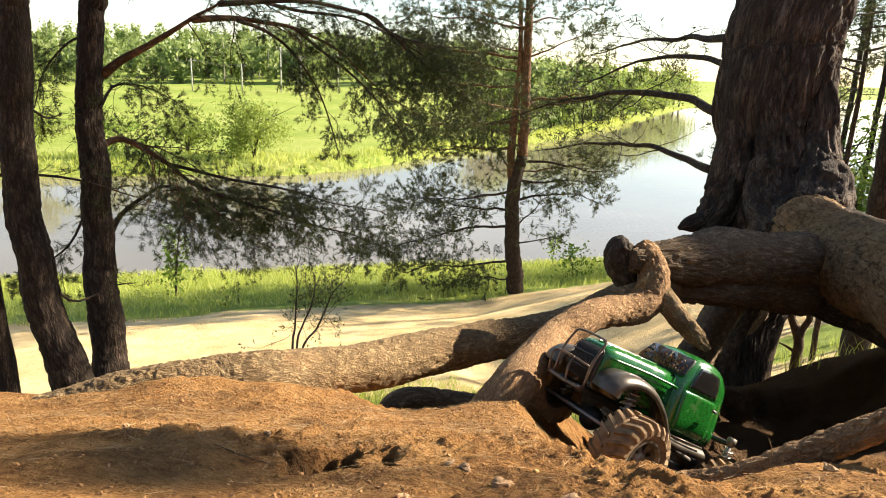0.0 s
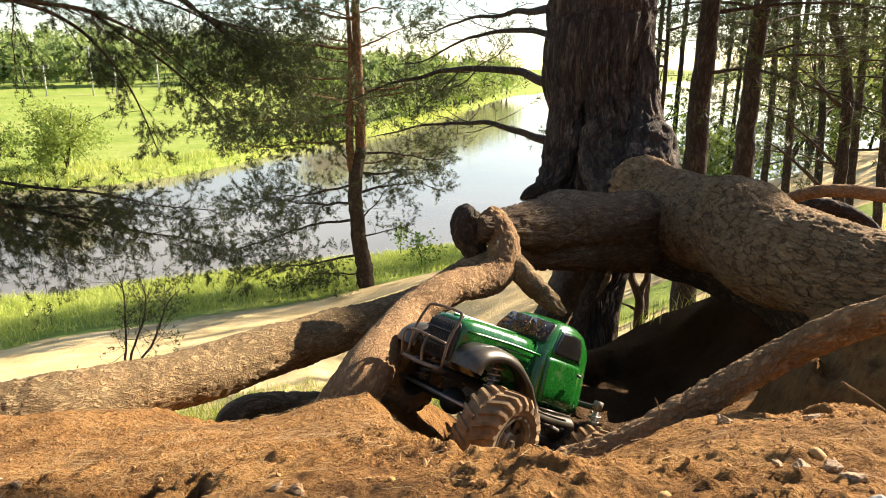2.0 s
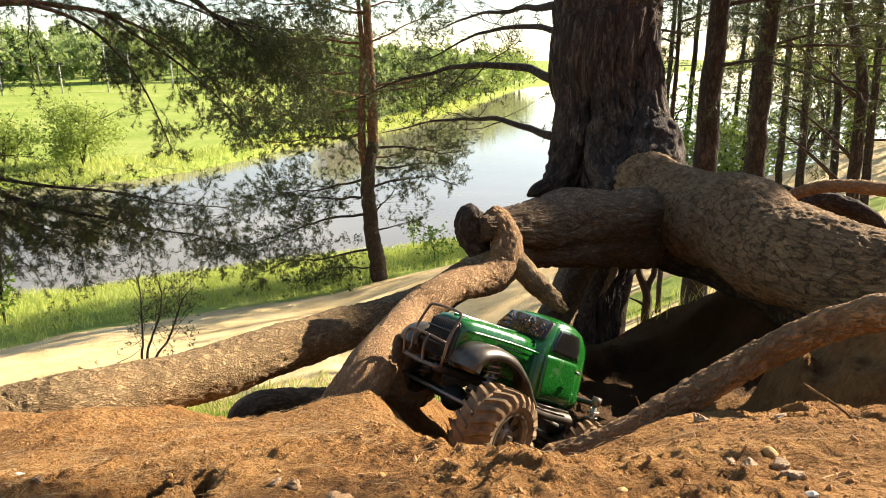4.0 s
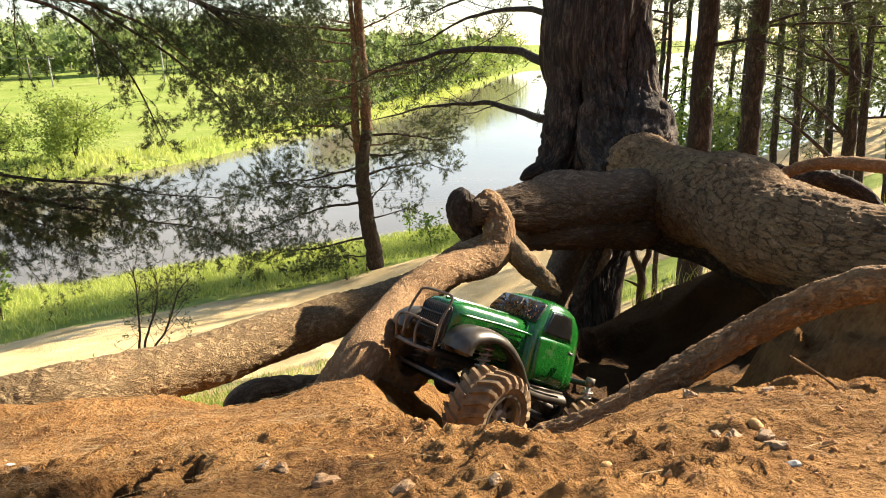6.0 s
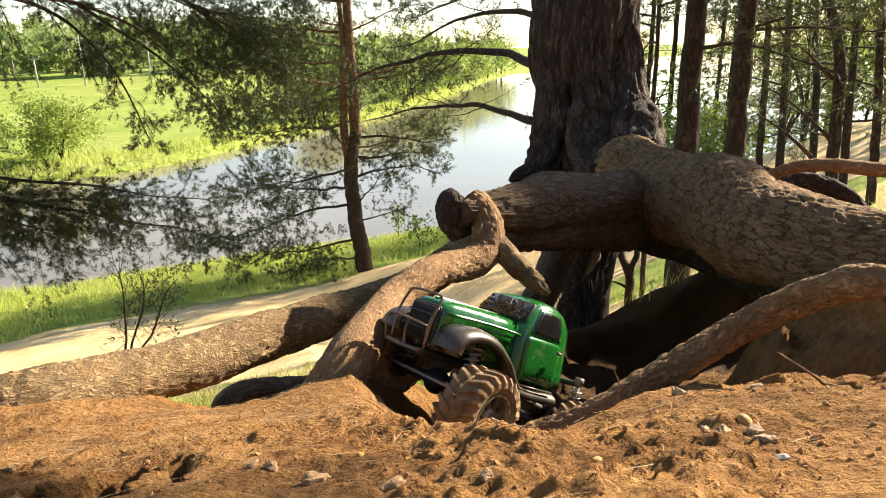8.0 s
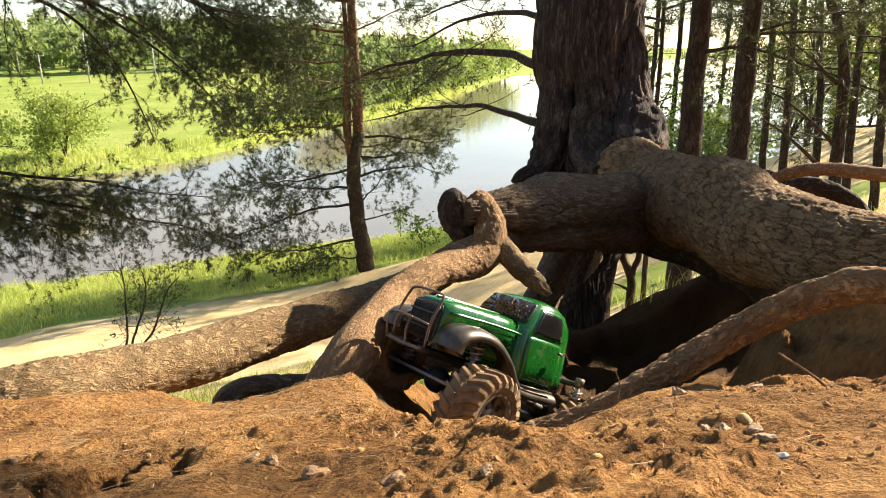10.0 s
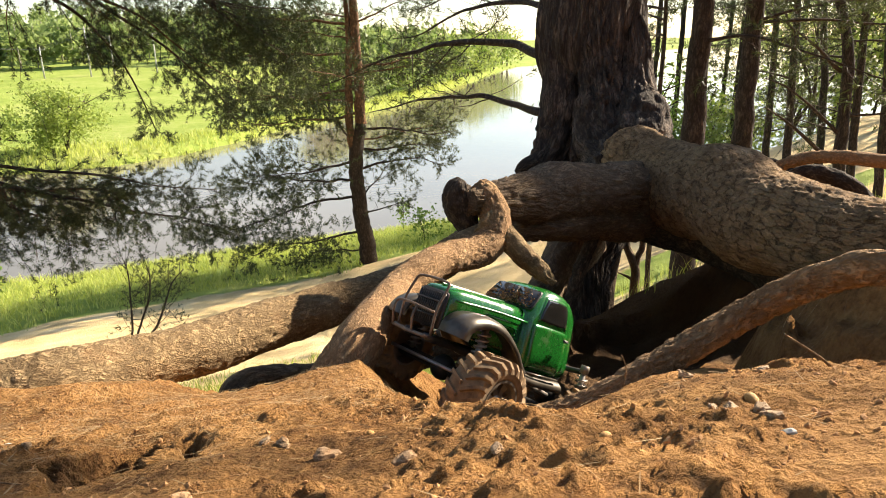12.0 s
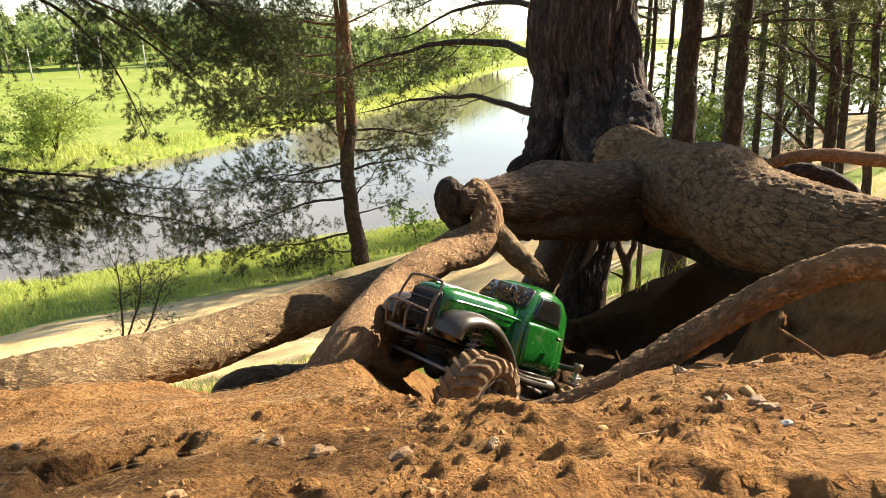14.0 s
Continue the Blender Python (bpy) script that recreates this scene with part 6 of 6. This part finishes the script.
# ---- loose things on the slope ----
def lump_mesh(name, mat, seed, size=(1, 1, 0.7), sub=2, amount=0.25, sharp=0.0):
    bm = bmesh.new()
    bmesh.ops.create_icosphere(bm, subdivisions=sub, radius=1)
    p = np.array([v.co[:] for v in bm.verts])
    d = vnoise(p + seed * 3.1, 0.9, seed) * amount + vnoise(p + seed, 0.4, seed + 1) * amount * 0.45
    for v, k in zip(bm.verts, d):
        v.co = Vector(v.co) * (1 + float(k))
        if sharp:
            v.co = Vector([round(c / sharp) * sharp * 0.5 + c * 0.5 for c in v.co])
        v.co = Vector((v.co.x * size[0], v.co.y * size[1], v.co.z * size[2]))
    me = bpy.data.meshes.new(name)
    bm.to_mesh(me)
    bm.free()
    for f in me.polygons:
        f.use_smooth = not sharp
    me.materials.append(mat)
    return me


STONE_PALE = plain("pale_stone", (0.35, 0.22, 0.115), 0.75, 0, 0.3, 120, 0.0006)
STONE_GREY = plain("grey_stone", (0.35, 0.205, 0.10), 0.8, 0, 0.35, 120, 0.0006)
STONE_RUST = plain("rusty_stone", (0.52, 0.28, 0.08), 0.7, 0, 0.3, 120, 0.0006)
STONE_WHITE = plain("white_chip", (0.5, 0.46, 0.38), 0.6, 0, 0.1, 120)
SOIL_CLOD = plain("soil_clod", (0.38, 0.195, 0.078), 0.95, 0, 0.35, 160, 0.0012)
kinds = [
    tagged(new("stone", lump_mesh("stone", STONE_PALE, 3, (1, 0.8, 0.65), 3, 0.35, 0.45)), "small angular pale stone in the soil", "stone", "stones in the soil"),
    tagged(new("stone", lump_mesh("stone", STONE_GREY, 4, (1, 0.75, 0.6), 3, 0.35, 0.35)), "small grey pebble in the soil", "stone", "stones in the soil"),
    tagged(new("stone", lump_mesh("stone", STONE_RUST, 5, (1.1, 0.8, 0.6), 2, 0.2, 0.0)), "small rusty orange pebble in the soil", "stone", "stones in the soil"),
    tagged(new("stone", lump_mesh("stone", STONE_WHITE, 6, (1.2, 0.8, 0.3), 2, 0.25, 0.6)), "flat white chip in the soil", "stone", "stones in the soil"),
]
spots = [(0.239, 0.292, 0.0085, 0), (0.265, 0.299, 0.0080, 0), (0.245, 0.267, 0.0075, 0), (0.273, 0.317, 0.0075, 2), (0.237, 0.247, 0.0040, 3), (0.339, 0.479, 0.0095, 0), (0.102, 0.310, 0.0065, 0), (0.056, 0.347, 0.0100, 1), (-0.03, 0.471, 0.0065, 0), (-0.016, 0.454, 0.0085, 1), (0.013, 0.416, 0.0120, 1), (0.049, 0.454, 0.0045, 2)]
more = [(0.14, 0.432, 0.0050, 1), (0.242, 0.313, 0.0050, 0), (0.163, 0.300, 0.0050, 2), (-0.069, 0.330, 0.0070, 1), (0.36, 0.41, 0.0070, 0), (-0.22, 0.55, 0.0070, 0), (-0.30, 0.72, 0.0060, 3), (-0.42, 0.66, 0.0080, 1)]
gen = np.random.default_rng(51)
for k, (x, y, r, kind) in enumerate(spots + more):
    base = kinds[kind]
    m = pose(x, y, height(x, y) + r * 0.12, gen.uniform(-25, 25), gen.uniform(-25, 25), gen.uniform(0, 360))
    me = base.data
    ob = new("stone", me)
    tagged(ob, base["label"], base["category"], base["group"])
    r = 0.72 * r
    ob.matrix_world = m @ Matrix.Diagonal((r, r, r, 1))
for base in kinds:
    bpy.data.objects.remove(base)

clods, base = Heap(), [lump_mesh("clod_form", SOIL_CLOD, 60 + k, (1, 0.85, 0.7), 1, 0.55) for k in range(5)]
forms = [(np.array([v.co[:] for v in me.vertices]), np.array([tuple(p.vertices) for p in me.polygons])) for me in base]
n = 14000
cx, cy = gen.uniform(-0.50, 0.66, n), 0.21 + 0.70 * gen.random(n) ** 1.2
thick = np.maximum(step(-0.1, 0.4, vnoise(np.stack([cx, cy, 0 * cx], 1), 0.11, 70)), step(0.15, 0.3, cx))
keep = gen.random(n) < 0.22 + 0.6 * thick
cx, cy = cx[keep][:4600], cy[keep][:4600]
cz, size = rough(cx, cy, lie(cx, cy)), 0.0007 + 0.0021 * gen.random(len(cx)) ** 4
for k in range(len(cx)):
    v, t = forms[k % 5]
    turn = np.array(Euler(tuple(gen.uniform(0, 6.28, 3))).to_matrix())
    clods.add(v @ turn.T * size[k] + (cx[k], cy[k], cz[k] + size[k] * 0.1), None, t)
for me in base:
    bpy.data.meshes.remove(me)
tagged(new("soil_clods", clods.mesh("soil_clods", SOIL_CLOD, False)), "loose crumbs and clods of orange-brown soil", "soil", kind="stuff")

STRAW = leaf_material("dry_pine_litter", (0.22, 0.13, 0.06), (0.38, 0.25, 0.12), (0.52, 0.38, 0.21), 0.1, 0.8)
straw = Heap()
n = 3000
x = np.r_[gen.uniform(-0.9, 1.0, n // 4), gen.normal(-0.22, 0.24, n - n // 4)]
y = np.r_[gen.uniform(0.16, 1.15, n // 4), gen.normal(0.74, 0.17, n - n // 4)]
a, ln = gen.uniform(0, 6.28, n), gen.uniform(0.006, 0.026, n)
z0 = rough(x, y, lie(x, y)) + 0.0018
x1, y1 = x + np.cos(a) * ln, y + np.sin(a) * ln
z1 = rough(x1, y1, lie(x1, y1)) + 0.0035
wx, wy = -np.sin(a) * 0.0003, np.cos(a) * 0.0003
v = np.stack([np.stack([x - wx, y - wy, z0], 1), np.stack([x + wx, y + wy, z0], 1), np.stack([x1 + wx * 0.6, y1 + wy * 0.6, z1], 1), np.stack([x1 - wx * 0.6, y1 - wy * 0.6, z1], 1)], 1).reshape(-1, 3)
straw.add(v, np.arange(4 * n).reshape(-1, 4))
tagged(new("pine_litter", straw.mesh("pine_litter", STRAW, False)), "dry pine needles strewn over the soil", "needle litter", kind="stuff")


def twig(points, r, label):
    z = height(points[0][0], points[0][1])
    h = Heap()
    h.tube(spline([(px, py, z + pz) for px, py, pz in points], 16), np.linspace(r * 0.7, r * 0.35, 16), 7)
    return tagged(new("twig", h.mesh("twig", BARK_ROOT_RED)), label, "twig", group="twigs on the soil")


twig([(0.385, 0.365, -0.004), (0.376, 0.369, 0.006), (0.360, 0.383, 0.018), (0.354, 0.386, 0.022)], 0.0019, "short brown twig sticking out of the soil")
twig([(0.300, 0.520, 0.0), (0.304, 0.522, 0.02), (0.300, 0.525, 0.034)], 0.0012, "thin root stub hanging under the near root")
twig([(-0.26, 0.50, 0.0), (-0.22, 0.47, 0.006), (-0.18, 0.455, 0.004)], 0.0013, "short brown twig lying on the soil")
